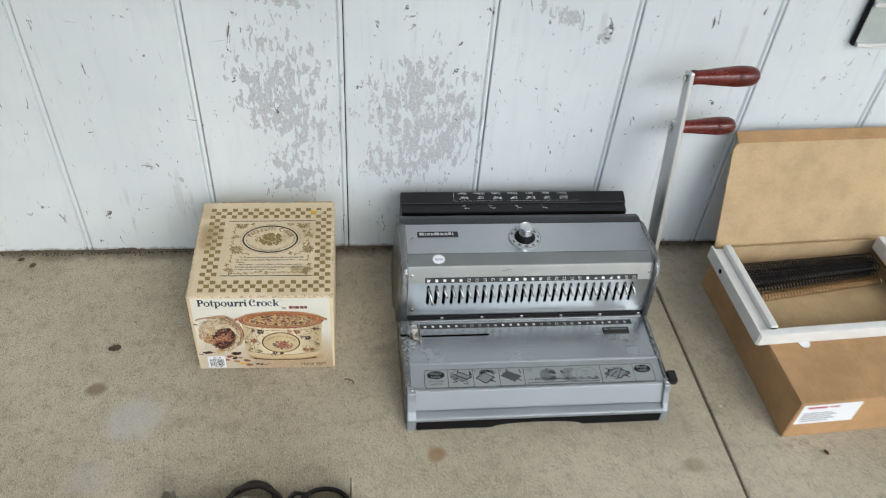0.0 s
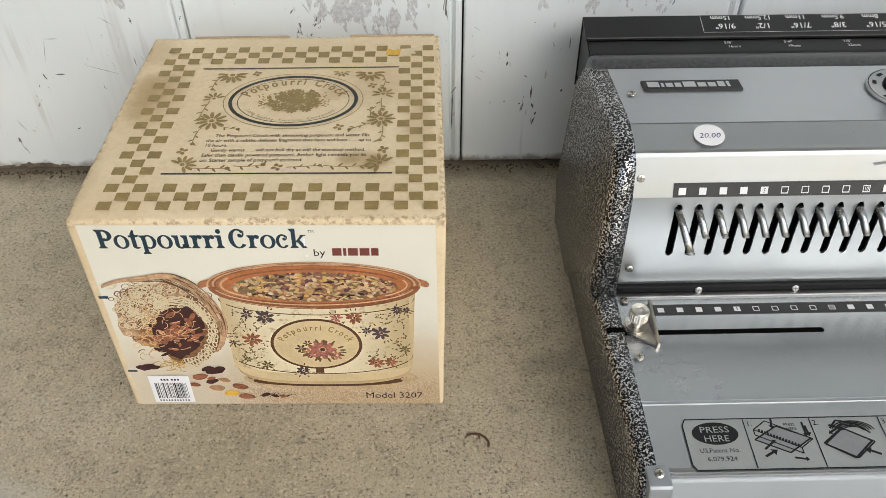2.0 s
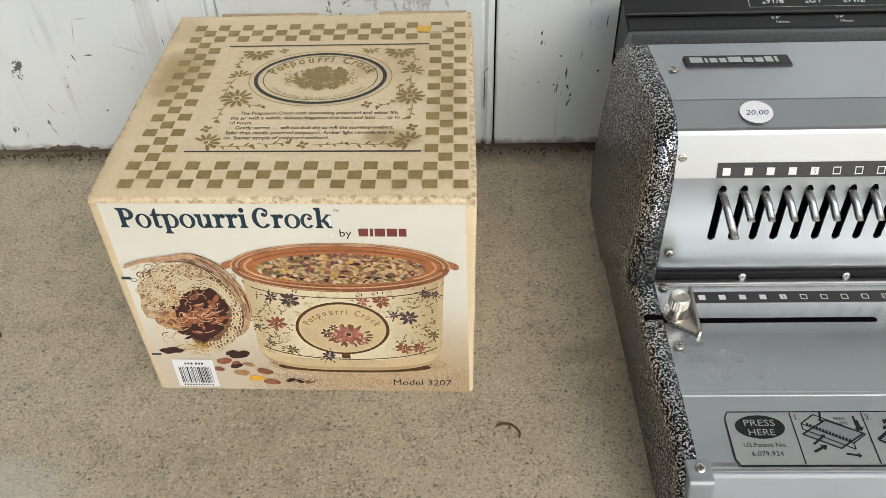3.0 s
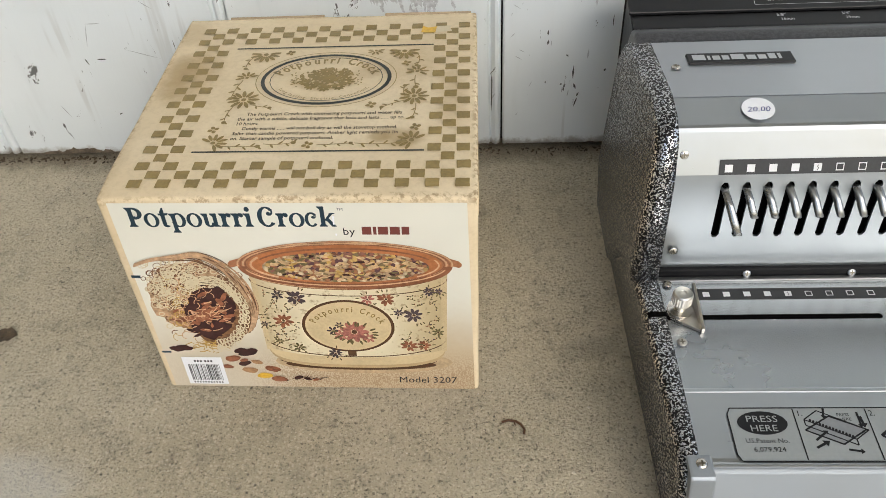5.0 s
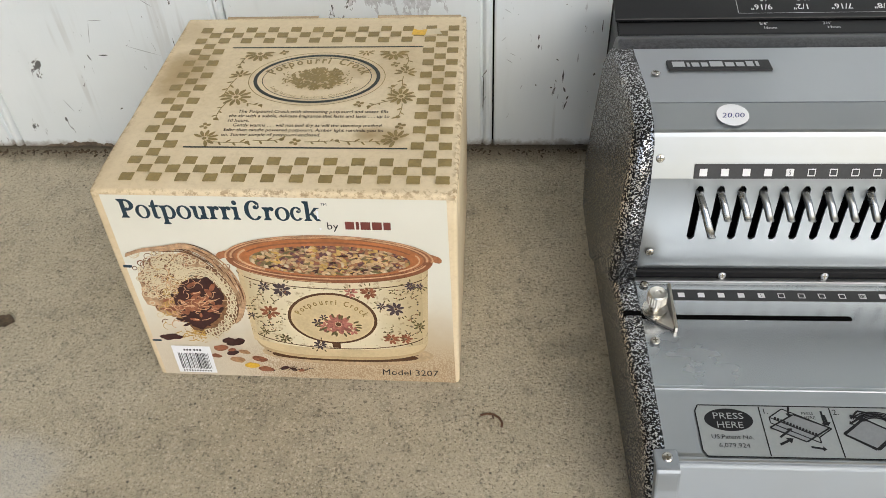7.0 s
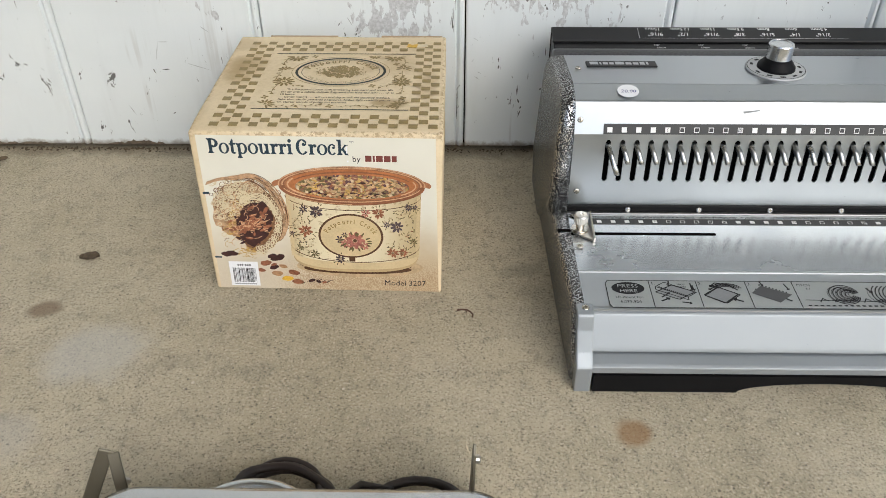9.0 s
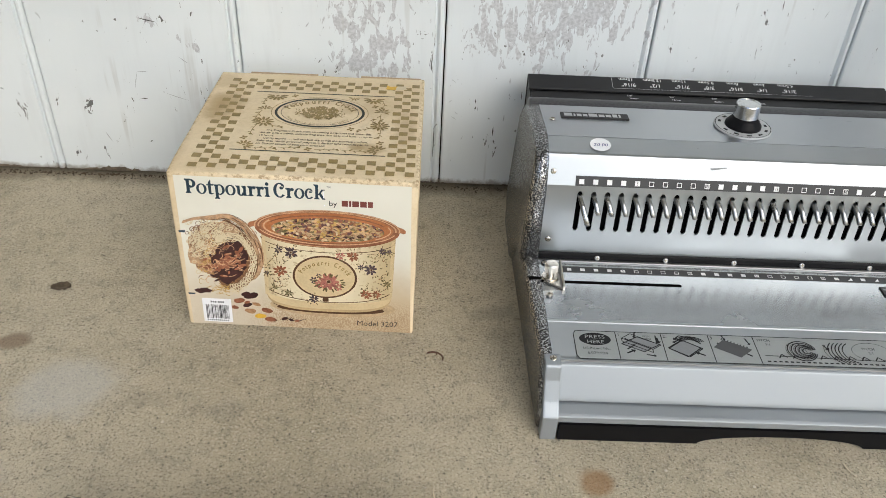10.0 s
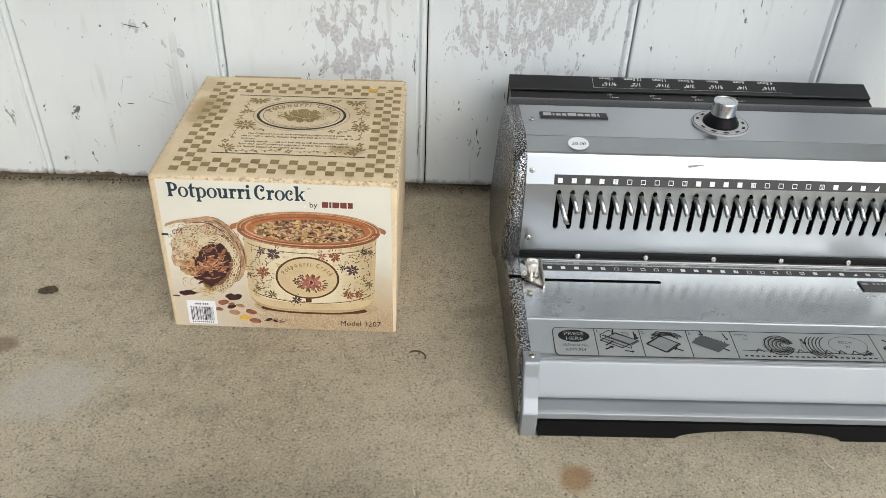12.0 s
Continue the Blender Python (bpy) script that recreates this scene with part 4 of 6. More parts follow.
# dark petals, with lit edges
for i in range(80):
    a, b = -0.2 + rng.gauss(0, 0.6), 0.15 + rng.gauss(0, 0.62)
    r, t = rng.uniform(0.18, 0.42), rng.uniform(0, 3)
    key = rust if (-0.5 < b < 0.4 and i % 3) or i % 4 == 0 else plum
    key.poly([bk(a + r * rng.uniform(0.7, 1.1) * math.cos(q) * math.cos(t) - 0.4 * r * math.sin(q) * math.sin(t), b + 0.6 * (r * math.cos(q) * math.sin(t) + 0.4 * r * math.sin(q) * math.cos(t))) for q in (6.283 * j / 9 for j in range(9))])
for i in range(34):
    a, b, t = -0.2 + rng.gauss(0, 0.6), -0.05 + rng.gauss(0, 0.4), rng.gauss(-0.35, 0.4)
    l = rng.uniform(0.2, 0.6)
    pinkish.line([bk(a, b), bk(a + 0.5 * l * math.cos(t), b + 0.5 * l * math.sin(t) + 0.05), bk(a + l * math.cos(t + 0.3), b + l * math.sin(t + 0.3))], rng.uniform(0.0003, 0.0007))
rust.poly([bk(-2.6, -0.25), bk(-1.6, -0.1), bk(-0.7, 0.15), bk(-0.9, -0.2), bk(-1.9, -0.42)])
# crocheted lip round the mouth
for row, grow in enumerate((1.0, 1.14, 1.28)):
    for i in range(20):
        t = radians(-88 + 150 * i / 19)
        a, b = 0.25 + 1.28 * grow * math.cos(t) + rng.gauss(0, 0.03), 0.0 + 1.5 * grow * math.sin(t) + rng.gauss(0, 0.03)
        r = rng.uniform(0.1, 0.15)
        lace.line([bk(a + r * 0.95 * math.cos(q + 0.4), b + r * 1.0 * math.sin(q)) for q in (6.283 * j / 7 for j in range(8))], rng.uniform(0.0006, 0.0010))
for i in range(9):
    lace.line([bk(p + rng.gauss(0, 0.02), q + 0.05 * i - 0.2 + rng.gauss(0, 0.02)) for p, q in smooth_line([(-1.55, 1.5), (-0.6, 1.8), (0.3, 1.72), (0.95, 1.25), (1.35, 0.75)], 5)], 0.0007)
pale.part("pictured_netting", CREAM_LT, sheet, local=True, kind="stuff"), gold.part("pictured_straw", OCHRE, sheet, local=True, kind="stuff"), brown.part("pictured_straw", WICKER, sheet, local=True, kind="stuff")
pinkish.part("pictured_petal_edge", TERRA_LT, sheet, local=True, kind="stuff"), lace.part("pictured_lace", CREAM_LT, sheet, local=True, kind="stuff")
# handle: twisted canes from the far side over the top and down beside the mouth
dark, lit, deep = P(7.4), P(7.8), P(7.2)
core = smooth_line([(-4.2, 2.55), (-3.3, 2.8), (-2.0, 2.9), (-0.8, 2.95), (0.6, 2.35), (1.75, 1.3), (2.3, 0.2), (2.15, -0.75)], 7)
for i in range(30):
    ph, amp = rng.uniform(0, 6.3), rng.uniform(0.2, 1.0)
    pts = []
    for j, (a, b) in enumerate(core):
        q = j / (len(core) - 1)
        w = (0.1 + 0.33 * min(1.0, max(0.0, q - 0.2) * 2.4)) * amp
        pts.append(bk(a + 0.5 * w * math.sin(ph + 5 * q), b + w * math.sin(ph + 5 * q + 0.4) * (1 - 0.4 * q)))
    (deep if i % 3 == 0 else lit if i % 3 == 1 else dark).line(pts, rng.uniform(0.0004, 0.0008))
deep.part("pictured_handle", INK_BROWN, sheet, local=True, kind="stuff"), dark.part("pictured_handle", WICKER, sheet, local=True, kind="stuff"), lit.part("pictured_handle_light", BASKET_MID, sheet, local=True, kind="stuff")
yellow, dried = P(6), P(6)
for u, v, r, m in ((0.0145, 0.0387, 0.0062, plum), (0.0105, 0.0385, 0.004, plum), (0.019, 0.0385, 0.004, plum), (0.0535, 0.0368, 0.0048, plum), (0.0595, 0.0358, 0.0062, plum), (0.056, 0.034, 0.0045, plum), (0.0471, 0.0292, 0.0058, rust), (0.0545, 0.0246, 0.0048, plum), (0.0545, 0.0275, 0.003, rust),
                   (0.0569, 0.0178, 0.0058, dried), (0.0628, 0.0258, 0.0042, dried), (0.0658, 0.0122, 0.0056, yellow), (0.0722, 0.0193, 0.0058, rust), (0.0735, 0.0187, 0.0045, plum), (0.0755, 0.0089, 0.0058, rust), (0.0775, 0.0085, 0.004, plum), (0.0885, 0.0104, 0.0035, plum), (0.0945, 0.0094, 0.0028, plum),
                   (0.1, 0.0085, 0.0024, rust), (0.0422, 0.0211, 0.004, rust)):
    n = 11
    t = rng.uniform(-0.4, 0.4)
    pts = [(r * rng.uniform(0.85, 1.08) * math.cos(6.283 * q / n), r * 0.52 * rng.uniform(0.8, 1.12) * math.sin(6.283 * q / n)) for q in range(n)]
    m.poly([(u + a * math.cos(t) - b * math.sin(t), v + a * math.sin(t) + b * math.cos(t)) for a, b in pts])
for i in range(10):
    u = 0.084 + 0.0022 * i
    plum.line([(u, 0.009 + rng.gauss(0, 0.001)), (u + 0.005, 0.0105 + rng.gauss(0, 0.001))], 0.0004)
plum.part("dark_petal_print", PLUM, sheet, local=True, kind="stuff"), rust.part("rust_petal_print", RUST, sheet, local=True, kind="stuff"), yellow.part("pictured_yellow_petal", YELLOW, sheet, local=True), dried.part("pictured_dried_petal", TAN, sheet, local=True, kind="stuff")

# barcode slip
slip = P(9).rect(0.0125, 0.0395, 0.0035, 0.0305).part("barcode_slip", WHITE_PAPER, carton, "white slip with a black barcode", True)
k, u = P(10), 0.0155
while u < 0.037:
    w = rng.choice((0.0003, 0.0003, 0.0006, 0.0009))
    k.rect(u, u + w, 0.0075, 0.0235)
    u += w + rng.choice((0.0003, 0.0005, 0.0007))
for i in range(6):
    k.rect(0.0205 + i * 0.002 + (0.001 if i > 2 else 0), 0.0217 + i * 0.002 + (0.001 if i > 2 else 0), 0.0258, 0.0276)
for i in range(11):
    k.rect(0.0158 + i * 0.0019, 0.0168 + i * 0.0019, 0.0048, 0.0062)
k.part("bar_print", INK_BLACK, slip, local=True, kind="stuff")
k = P(1)
k.rect(-0.0005, 0.0052, 0.1, 0.1022).rect(0.0005, 0.0068, 0.0335, 0.0352)
k.part("register_mark", INK_BLUE, carton, local=True, kind="stuff")

# printing on the lid
T = lambda k: Print(top, 0.00006 * k)
k = T(1)
U0, U1, W0, W1, N = 0.0105, 0.2028, 0.007, 0.1915, 23
for i in range(N):
    for j in range(N):
        if (i + j) % 2 == 0 and (i < 3 or i > N - 4 or j < 3 or j > N - 4):
            du, dw = (U1 - U0) / N, (W1 - W0) / N
            cu, cw = U0 + du * (i + 0.5) + rng.gauss(0, 0.00015), W0 + dw * (j + 0.5) + rng.gauss(0, 0.00015)
            k.poly([(cu + a * du * rng.uniform(0.96, 1.05), cw + b * dw * rng.uniform(0.96, 1.05)) for a, b in ((-0.46, -0.4), (-0.41, -0.46), (0, -0.44), (0.42, -0.46), (0.47, -0.41), (0.46, 0), (0.47, 0.41), (0.42, 0.47), (0, 0.45), (-0.42, 0.46), (-0.46, 0.41), (-0.47, 0))])
k.part("check_print", GOLD, carton, "dull gold checks", True, "stuff")
OC = (0.1085, 0.1195)
T(1).rect(0.0405, 0.1778, 0.1602, 0.1616).part("printed_rule", INK_TEAL, carton, local=True)
T(1).rect(0.0398, 0.1762, 0.0396, 0.041).part("printed_rule", INK_TEAL, carton, local=True)
for ru, rv, w, m in ((0.0465, 0.0335, 0.0005, GOLD), (0.043, 0.0308, 0.0025, INK_TEAL), (0.0372, 0.0265, 0.0005, INK_TEAL)):
    T(1).ring(*OC, ru, rv, w).part("printed_oval", m, carton, "dark printed oval line", True, "stuff")
k = T(1)
for i in range(230):
    a, d = rng.uniform(0, 6.3), rng.random() ** 0.7
    k.disc(OC[0] + 0.0005 + 0.019 * d * math.cos(a), OC[1] + 0.0005 + 0.0125 * d * math.sin(a), rng.uniform(0.0008, 0.0024), rng.uniform(0.0005, 0.0012), rng.uniform(0, 3), 7)
for du, dw, r in ((0.003, -0.001, 0.0062), (-0.007, 0.004, 0.0045), (0.011, 0.005, 0.0045), (-0.001, 0.009, 0.005), (-0.0135, -0.004, 0.0042), (0.0135, -0.0045, 0.0048), (0.0, -0.0115, 0.0048), (-0.009, -0.0095, 0.0045), (0.0095, -0.0105, 0.0045)):
    k.flower(OC[0] + du, OC[1] + dw, r, 9, du * 300)
for i in range(44):
    s = rng.choice((-1, 1))
    k.disc(OC[0] + s * rng.uniform(0.016, 0.024), OC[1] - 0.002 + rng.gauss(0, 0.0045), 0.0009, 0.0005, rng.uniform(0, 3), 6)
arc_text(k, "Potpourri Crock", OC, 0.0305, 0.0192, 168, 12, 0.0112, 0.72, 0.03)
arc_text(k, "Long lasting. Electric. Convenient.", OC, 0.0335, 0.0252, 208, 332, 0.0042, 0.9, 0.0, True)


def leaf(u, w, a, l):
    k.disc(u + 0.5 * l * math.cos(a), w + 0.5 * l * math.sin(a), 0.5 * l, 0.17 * l, a, 8)


def vine(u, w, a, length, bend, size):
    """A curled stem with leaves in pairs and a bud at its end."""
    n = max(3, int(length / 0.004))
    pts = [(u, w)]
    for i in range(n):
        a += bend / n
        pts.append((pts[-1][0] + length / n * math.cos(a), pts[-1][1] + length / n * math.sin(a)))
        s = 1 if i % 2 else -1
        leaf(*pts[-1], a + s * 0.9, size * rng.uniform(0.8, 1.15))
    k.line(pts, 0.0006)
    k.disc(*pts[-1], size * 0.42, size * 0.42, 0, 8)


def daisy(u, w, r, a0=0.0, a1=6.283, petals=11):
    """A daisy, or part of one, with separate petals."""
    for i in range(petals):
        a = a0 + (a1 - a0) * i / (petals if a1 - a0 > 6 else petals - 1)
        leaf(u + 0.25 * r * math.cos(a), w + 0.25 * r * math.sin(a), a, 0.78 * r)
    k.disc(u, w, r * 0.17, r * 0.17, 0, 10)


def posy(u, w, r):
    for a in (0.5, 1.9, 3.5, 5.0):
        k.disc(u + 0.6 * r * math.cos(a), w + 0.6 * r * math.sin(a), 0.45 * r, 0.36 * r, a, 8)


daisy(0.0625, 0.152, 0.0105, 3.0, 6.45, 8), vine(0.055, 0.149, -2.2, 0.016, 0.7, 0.0036), posy(0.0795, 0.1534, 0.0034)
daisy(0.0555, 0.122, 0.0075, 0.4, 3.4, 6), vine(0.0535, 0.119, -1.9, 0.022, 0.3, 0.0042)
daisy(0.059, 0.0955, 0.0102), vine(0.064, 0.09, -0.5, 0.014, 0.3, 0.0034), vine(0.054, 0.088, -2.0, 0.018, 0.5, 0.0038), posy(0.0475, 0.0625, 0.0036)
daisy(0.0505, 0.049, 0.0088, -1.2, 2.6, 8), vine(0.056, 0.0455, -0.1, 0.022, 0.15, 0.004)
vine(0.081, 0.0475, -0.25, 0.018, 0.5, 0.004), posy(0.1075, 0.0462, 0.0036), vine(0.113, 0.046, 0.05, 0.02, 0.05, 0.0032), vine(0.135, 0.0475, -0.2, 0.026, 0.35, 0.004)
daisy(0.1685, 0.05, 0.0092, 0.6, 4.4, 8), posy(0.1701, 0.0632, 0.0036)
daisy(0.158, 0.1525, 0.0105, 3.0, 6.4, 8), daisy(0.1383, 0.154, 0.006, 3.0, 6.4, 6), vine(0.167, 0.149, -1.0, 0.016, -0.9, 0.0036), posy(0.1603, 0.1365, 0.0034)
daisy(0.168, 0.126, 0.0078, -0.6, 3.4, 7), vine(0.167, 0.121, -1.7, 0.014, 0.3, 0.0042)
daisy(0.1675, 0.0965, 0.0095), vine(0.162, 0.092, 3.5, 0.016, 0.2, 0.0034), vine(0.161, 0.099, 1.9, 0.01, -0.5, 0.0038), vine(0.169, 0.088, -1.4, 0.015, -0.4, 0.0038), posy(0.1411, 0.0875, 0.0036)
k.part("flower_print", GOLD, carton, "dull gold flower sprays and lettering", True, "stuff")
k = T(1)
for i, (row, u, wd) in enumerate((("The Potpourri Crock with simmering potpourri and water fills", 0.0645, 0.0965), ("the air with a subtle, delicate fragrance that lasts and lasts . . . up to", 0.0598, 0.1025), ("10 hours.", 0.0598, 0.0135),
                                  ("Gently warms . . . will not boil dry as will the stovetop method.", 0.0645, 0.0945), ("Safer than candle powered potpourri. Amber light reminds you its", 0.0598, 0.1), ("on. Starter sample of potpourri enclosed.", 0.0598, 0.062))):
    k.text(row, u, 0.0775 - i * 0.0051, 0.0046, wd, bold=0.012)
k.part("lid_text", INK_FADED, carton, local=True, kind="stuff")
T(3).poly([(0.168, 0.178), (0.178, 0.177), (0.179, 0.186), (0.173, 0.1845), (0.169, 0.187)]).part("sticker_scrap", YELLOW, carton, "torn yellow sticker scrap", True)
T(3).poly([(0.178, 0.177), (0.19, 0.179), (0.188, 0.184), (0.19, 0.187), (0.179, 0.186)]).part("sticker_scrap", CREAM_LT, carton, "torn pale sticker scrap", True)

# ---- the wire binding machine ----
machine = thing("binding_machine", pose(0.72, 1.37, 0), "silver and black wire binding machine with lever", "binding machine")
XL, XR = 0.5275, 0.9165
FOLD, HI, BEND, FACE = (1.4015, 0.1765), (1.3815, 0.1695), (1.3715, 0.1425), (1.3665, 0.0695)


def lerp(a, b, t):
    return a[0] + (b[0] - a[0]) * t, a[1] + (b[1] - a[1]) * t


def on_band(x, t, lift):
    """A point on the upper steep band, t from its upper to its lower edge."""
    y, z = lerp(HI, BEND, t)
    return (x, y - lift * 0.92, z + lift * 0.39)


def screw(x, y, z, normal, r=0.0032, parent=None, metal=NICKEL):
    m = Matrix.Translation((x, y, z)) @ Vector(normal).to_track_quat("Z", "Y").to_matrix().to_4x4()
    b = lathe([(r * 0.98, 0), (r, 0.0004), (r * 0.82, 0.0009), (r * 0.3, 0.0012)], 14, m)
    head = part("screw", b, metal, parent or machine, smooth=True)
    s = bmesh.new()
    for w, h in ((r * 1.1, r * 0.28), (r * 0.28, r * 1.1)):
        box(-w / 2, w / 2, -h / 2, h / 2, 0.0009, 0.0013, bm=s)
    s.transform(m)
    part("screw_cross", s, TARNISH, head)


# side cheeks
HEAD_SIDE = [(1.3585, 0.066), (1.364, 0.144), (1.371, 0.168), (1.382, 0.176), (1.403, 0.1795), (1.472, 0.1735), (1.497, 0.162), (1.508, 0.146), (1.517, 0.05), (1.5, 0.013), (1.435, 0.012), (1.405, 0.045), (1.385, 0.06)]
BASE_SIDE = [(1.2085, 0.026), (1.2195, 0.05), (1.226, 0.063), (1.2345, 0.0652), (1.2375, 0.0667), (1.37, 0.0695), (1.5, 0.0695), (1.5, 0.004), (1.2085, 0.004)]


def cheek(profile, x_in, x_out, r):
    """A side cover: flat against the panels, its outer edge rolled over with radius r."""
    sgn = 1 if x_out > x_in else -1
    n = len(profile)
    area = sum(profile[i][0] * profile[(i + 1) % n][1] - profile[(i + 1) % n][0] * profile[i][1] for i in range(n))
    norms = []
    for i in range(n):
        a, b = Vector(profile[i]) - Vector(profile[i - 1]), Vector(profile[(i + 1) % n]) - Vector(profile[i])
        d = (a.normalized() + b.normalized()).normalized()
        norms.append(Vector((-d.y, d.x)) * (1 if area > 0 else -1))
    bm, rings = bmesh.new(), []
    for x, inset in [(x_in, 0.0)] + [(x_out - sgn * r * (1 - math.sin(q)), r * (1 - math.cos(q))) for q in (radians(18 * k) for k in range(6))]:
        rings.append([bm.verts.new((x, p[0] + m.x * inset, p[1] + m.y * inset)) for p, m in zip(profile, norms)])
    for a, b in zip(rings, rings[1:]):
        for i in range(n):
            bm.faces.new((a[i], a[(i + 1) % n], b[(i + 1) % n], b[i]))
    bm.faces.new(rings[0][::-1]), bm.faces.new(rings[-1])
    bmesh.ops.recalc_face_normals(bm, faces=bm.faces[:])
    return bm


for prof, x_in, x_out, r, name in ((HEAD_SIDE, XL, 0.5095, 0.0065, "head_side"), (BASE_SIDE, XL, 0.513, 0.006, "base_side"), (HEAD_SIDE, XR, XR + 0.009, 0.005, "head_side"), (BASE_SIDE, XR, XR + 0.008, 0.005, "base_side")):
    bm = cheek(prof, x_in, x_out, r)
    for v in bm.verts:
        f = min(1, abs(v.co.x - x_in) / 0.008)
        if x_out < x_in:
            v.co.x += f * (max(0, v.co.z - 0.09) * 0.075 if name == "head_side" else max(0, 1.37 - v.co.y) * 0.03)
    part(name, bm, HAMMER, machine, "black and silver speckled hammertone side", True)
# back hood behind the top panel
part("back_hood", prism([(1.472, 0.12), (1.472, 0.1725), (1.486, 0.174), (1.498, 0.17), (1.506, 0.158), (1.506, 0.02), (1.472, 0.02)], XL - 0.0085, XR + 0.004, 0.004, 3), HOOD, machine, "dark grey back hood", smooth=True)
# top panel, with a crease
part("top_panel", sheet_strip([(1.472, 0.1735), lerp((1.472, 0.1735), FOLD, 0.5), (FOLD[0] + 0.0006, FOLD[1])], XL, XR, 0.002), SILVER, machine)
part("shoulder_panel", sheet_strip([(FOLD[0] - 0.0003, FOLD[1] - 0.0003), (HI[0] + 0.004, HI[1] + 0.0012), (HI[0] + 0.0015, HI[1] + 0.0004), (HI[0] - 0.0002, HI[1] - 0.0006), (HI[0] - 0.0012, HI[1] - 0.003), lerp(HI, BEND, 0.5), BEND], XL, XR, 0.002), SILVER, machine)
# slotted face: bars between 27 slots, with a band above and one below
PIN_X, PIN_N, STEP = 0.5595, 27, 0.0126
zs = [BEND[1], 0.137, 0.1345, 0.0985, 0.0965, FACE[1]]
fy = lambda z: BEND[0] + (FACE[0] - BEND[0]) * (BEND[1] - z) / (BEND[1] - FACE[1])
bm = bmesh.new()


def face_quad(x0, x1, z0, z1, x2=None, x3=None):
    bm.faces.new([bm.verts.new(p) for p in ((x0, fy(z0), z0), (x1, fy(z0), z0), (x1 if x3 is None else x3, fy(z1), z1), (x0 if x2 is None else x2, fy(z1), z1))])


H = 0.0024
face_quad(XL, XR, FACE[1], zs[4]), face_quad(XL, XR, zs[1], zs[0])
edges = [XL] + [PIN_X + i * STEP + s * H for i in range(PIN_N) for s in (-1, 1)] + [XR]
for i in range(0, len(edges), 2):
    face_quad(edges[i], edges[i + 1], zs[3], zs[2])
    c0, c1 = (0 if i == 0 else H * 0.6), (0 if i == len(edges) - 2 else H * 0.6)
    face_quad(edges[i], edges[i + 1], zs[2], zs[1], edges[i] - c0, edges[i + 1] + c1)
    face_quad(edges[i] - c0, edges[i + 1] + c1, zs[4], zs[3], edges[i], edges[i + 1])
out = bmesh.ops.extrude_face_region(bm, geom=bm.faces[:])
bmesh.ops.translate(bm, verts=[g for g in out["geom"] if isinstance(g, bmesh.types.BMVert)], vec=(0, 0.0016, 0))
bmesh.ops.recalc_face_normals(bm, faces=bm.faces[:])
part("slotted_face", bm, FACE_METAL, machine)
# solid block; its near-black colour stands for the shaded hollow behind the slots
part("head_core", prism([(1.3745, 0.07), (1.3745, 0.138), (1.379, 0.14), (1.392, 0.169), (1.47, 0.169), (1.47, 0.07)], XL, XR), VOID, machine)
# punch pins
PIN = [(1.376, 0.1345), (1.3685, 0.1335), (1.3635, 0.1295), (1.3597, 0.1235), (1.3582, 0.1195), (1.3597, 0.1185), (1.363, 0.1205), (1.367, 0.1245), (1.376, 0.1255)]
LONG = [(1.376, 0.1345), (1.3665, 0.1335), (1.36, 0.1285), (1.354, 0.1195), (1.351, 0.1125), (1.353, 0.1112), (1.3565, 0.115), (1.362, 0.1215), (1.376, 0.1238)]
for i in range(PIN_N):
    x = PIN_X + i * STEP
    bm = prism(LONG if i == 0 else PIN, x - 0.0021, x + 0.0021, 0.0007, 1)
    for v in bm.verts:
        v.co.x = x + (v.co.x - x) * (0.75 + 22 * max(0, 0.134 - v.co.z)) + (0.34 if i == 0 else 0.3) * (0.134 - v.co.z) + 0.0003 * math.sin(i * 2.3) - (0.0012 if v.co.z > 0.13 and v.co.x < x else 0)
    part("punch_pin", bm, PIN_STEEL, machine, "", True)
# numbered strip on the band
strip = Print(on_band, 0.0003).rect(PIN_X - 0.0055, PIN_X + 26.45 * STEP, 0.68, 1.0).part("hole_strip", STRIP_BLACK, machine, "black strip with white and outlined squares")


def squares(place, strip, start, v0, v1, wide):
    a, lines, nums = Print(place, 0.0005), Print(place, 0.0005), Print(place, 0.0008)
    w = wide / 2
    tv = (v1 - v0) * 0.13
    for i in range(PIN_N):
        x, full = start + i * STEP, (i // 5) % 2 == 0
        if full:
            if i in (21, 23):
                a.poly([(x - w, v0), (x + w, v0), (x + w, v1)])
            else:
                a.rect(x - w, x + w, v0, v1)
        else:
            lines.rect(x - w, x + w, v0, v0 + tv).rect(x - w, x + w, v1 - tv, v1).rect(x - w, x - w + 0.0005, v0, v1).rect(x + w - 0.0005, x + w, v0, v1)
        if i % 5 == 4 and i < 25:
            (nums if full else lines).text(str(i + 1), x, v0 + (v1 - v0) * 0.17, (v1 - v0) * 0.92, 0.0011 if i < 5 else 0.0022, align="CENTER")
    a.part("white_square_print", INK_WHITE, strip, kind="stuff"), lines.part("outlined_square_print", INK_WHITE, strip, kind="stuff"), nums.part("numeral_print", INK_BLACK, strip, kind="stuff")


squares(on_band, strip, PIN_X, 0.945, 0.785, 0.0045)
Print(on_band, 0.0004).poly([(0.6735, 0.3), (0.688, 0.25), (0.6885, 0.28), (0.675, 0.36)]).part("scratch", INK_GREY, machine)
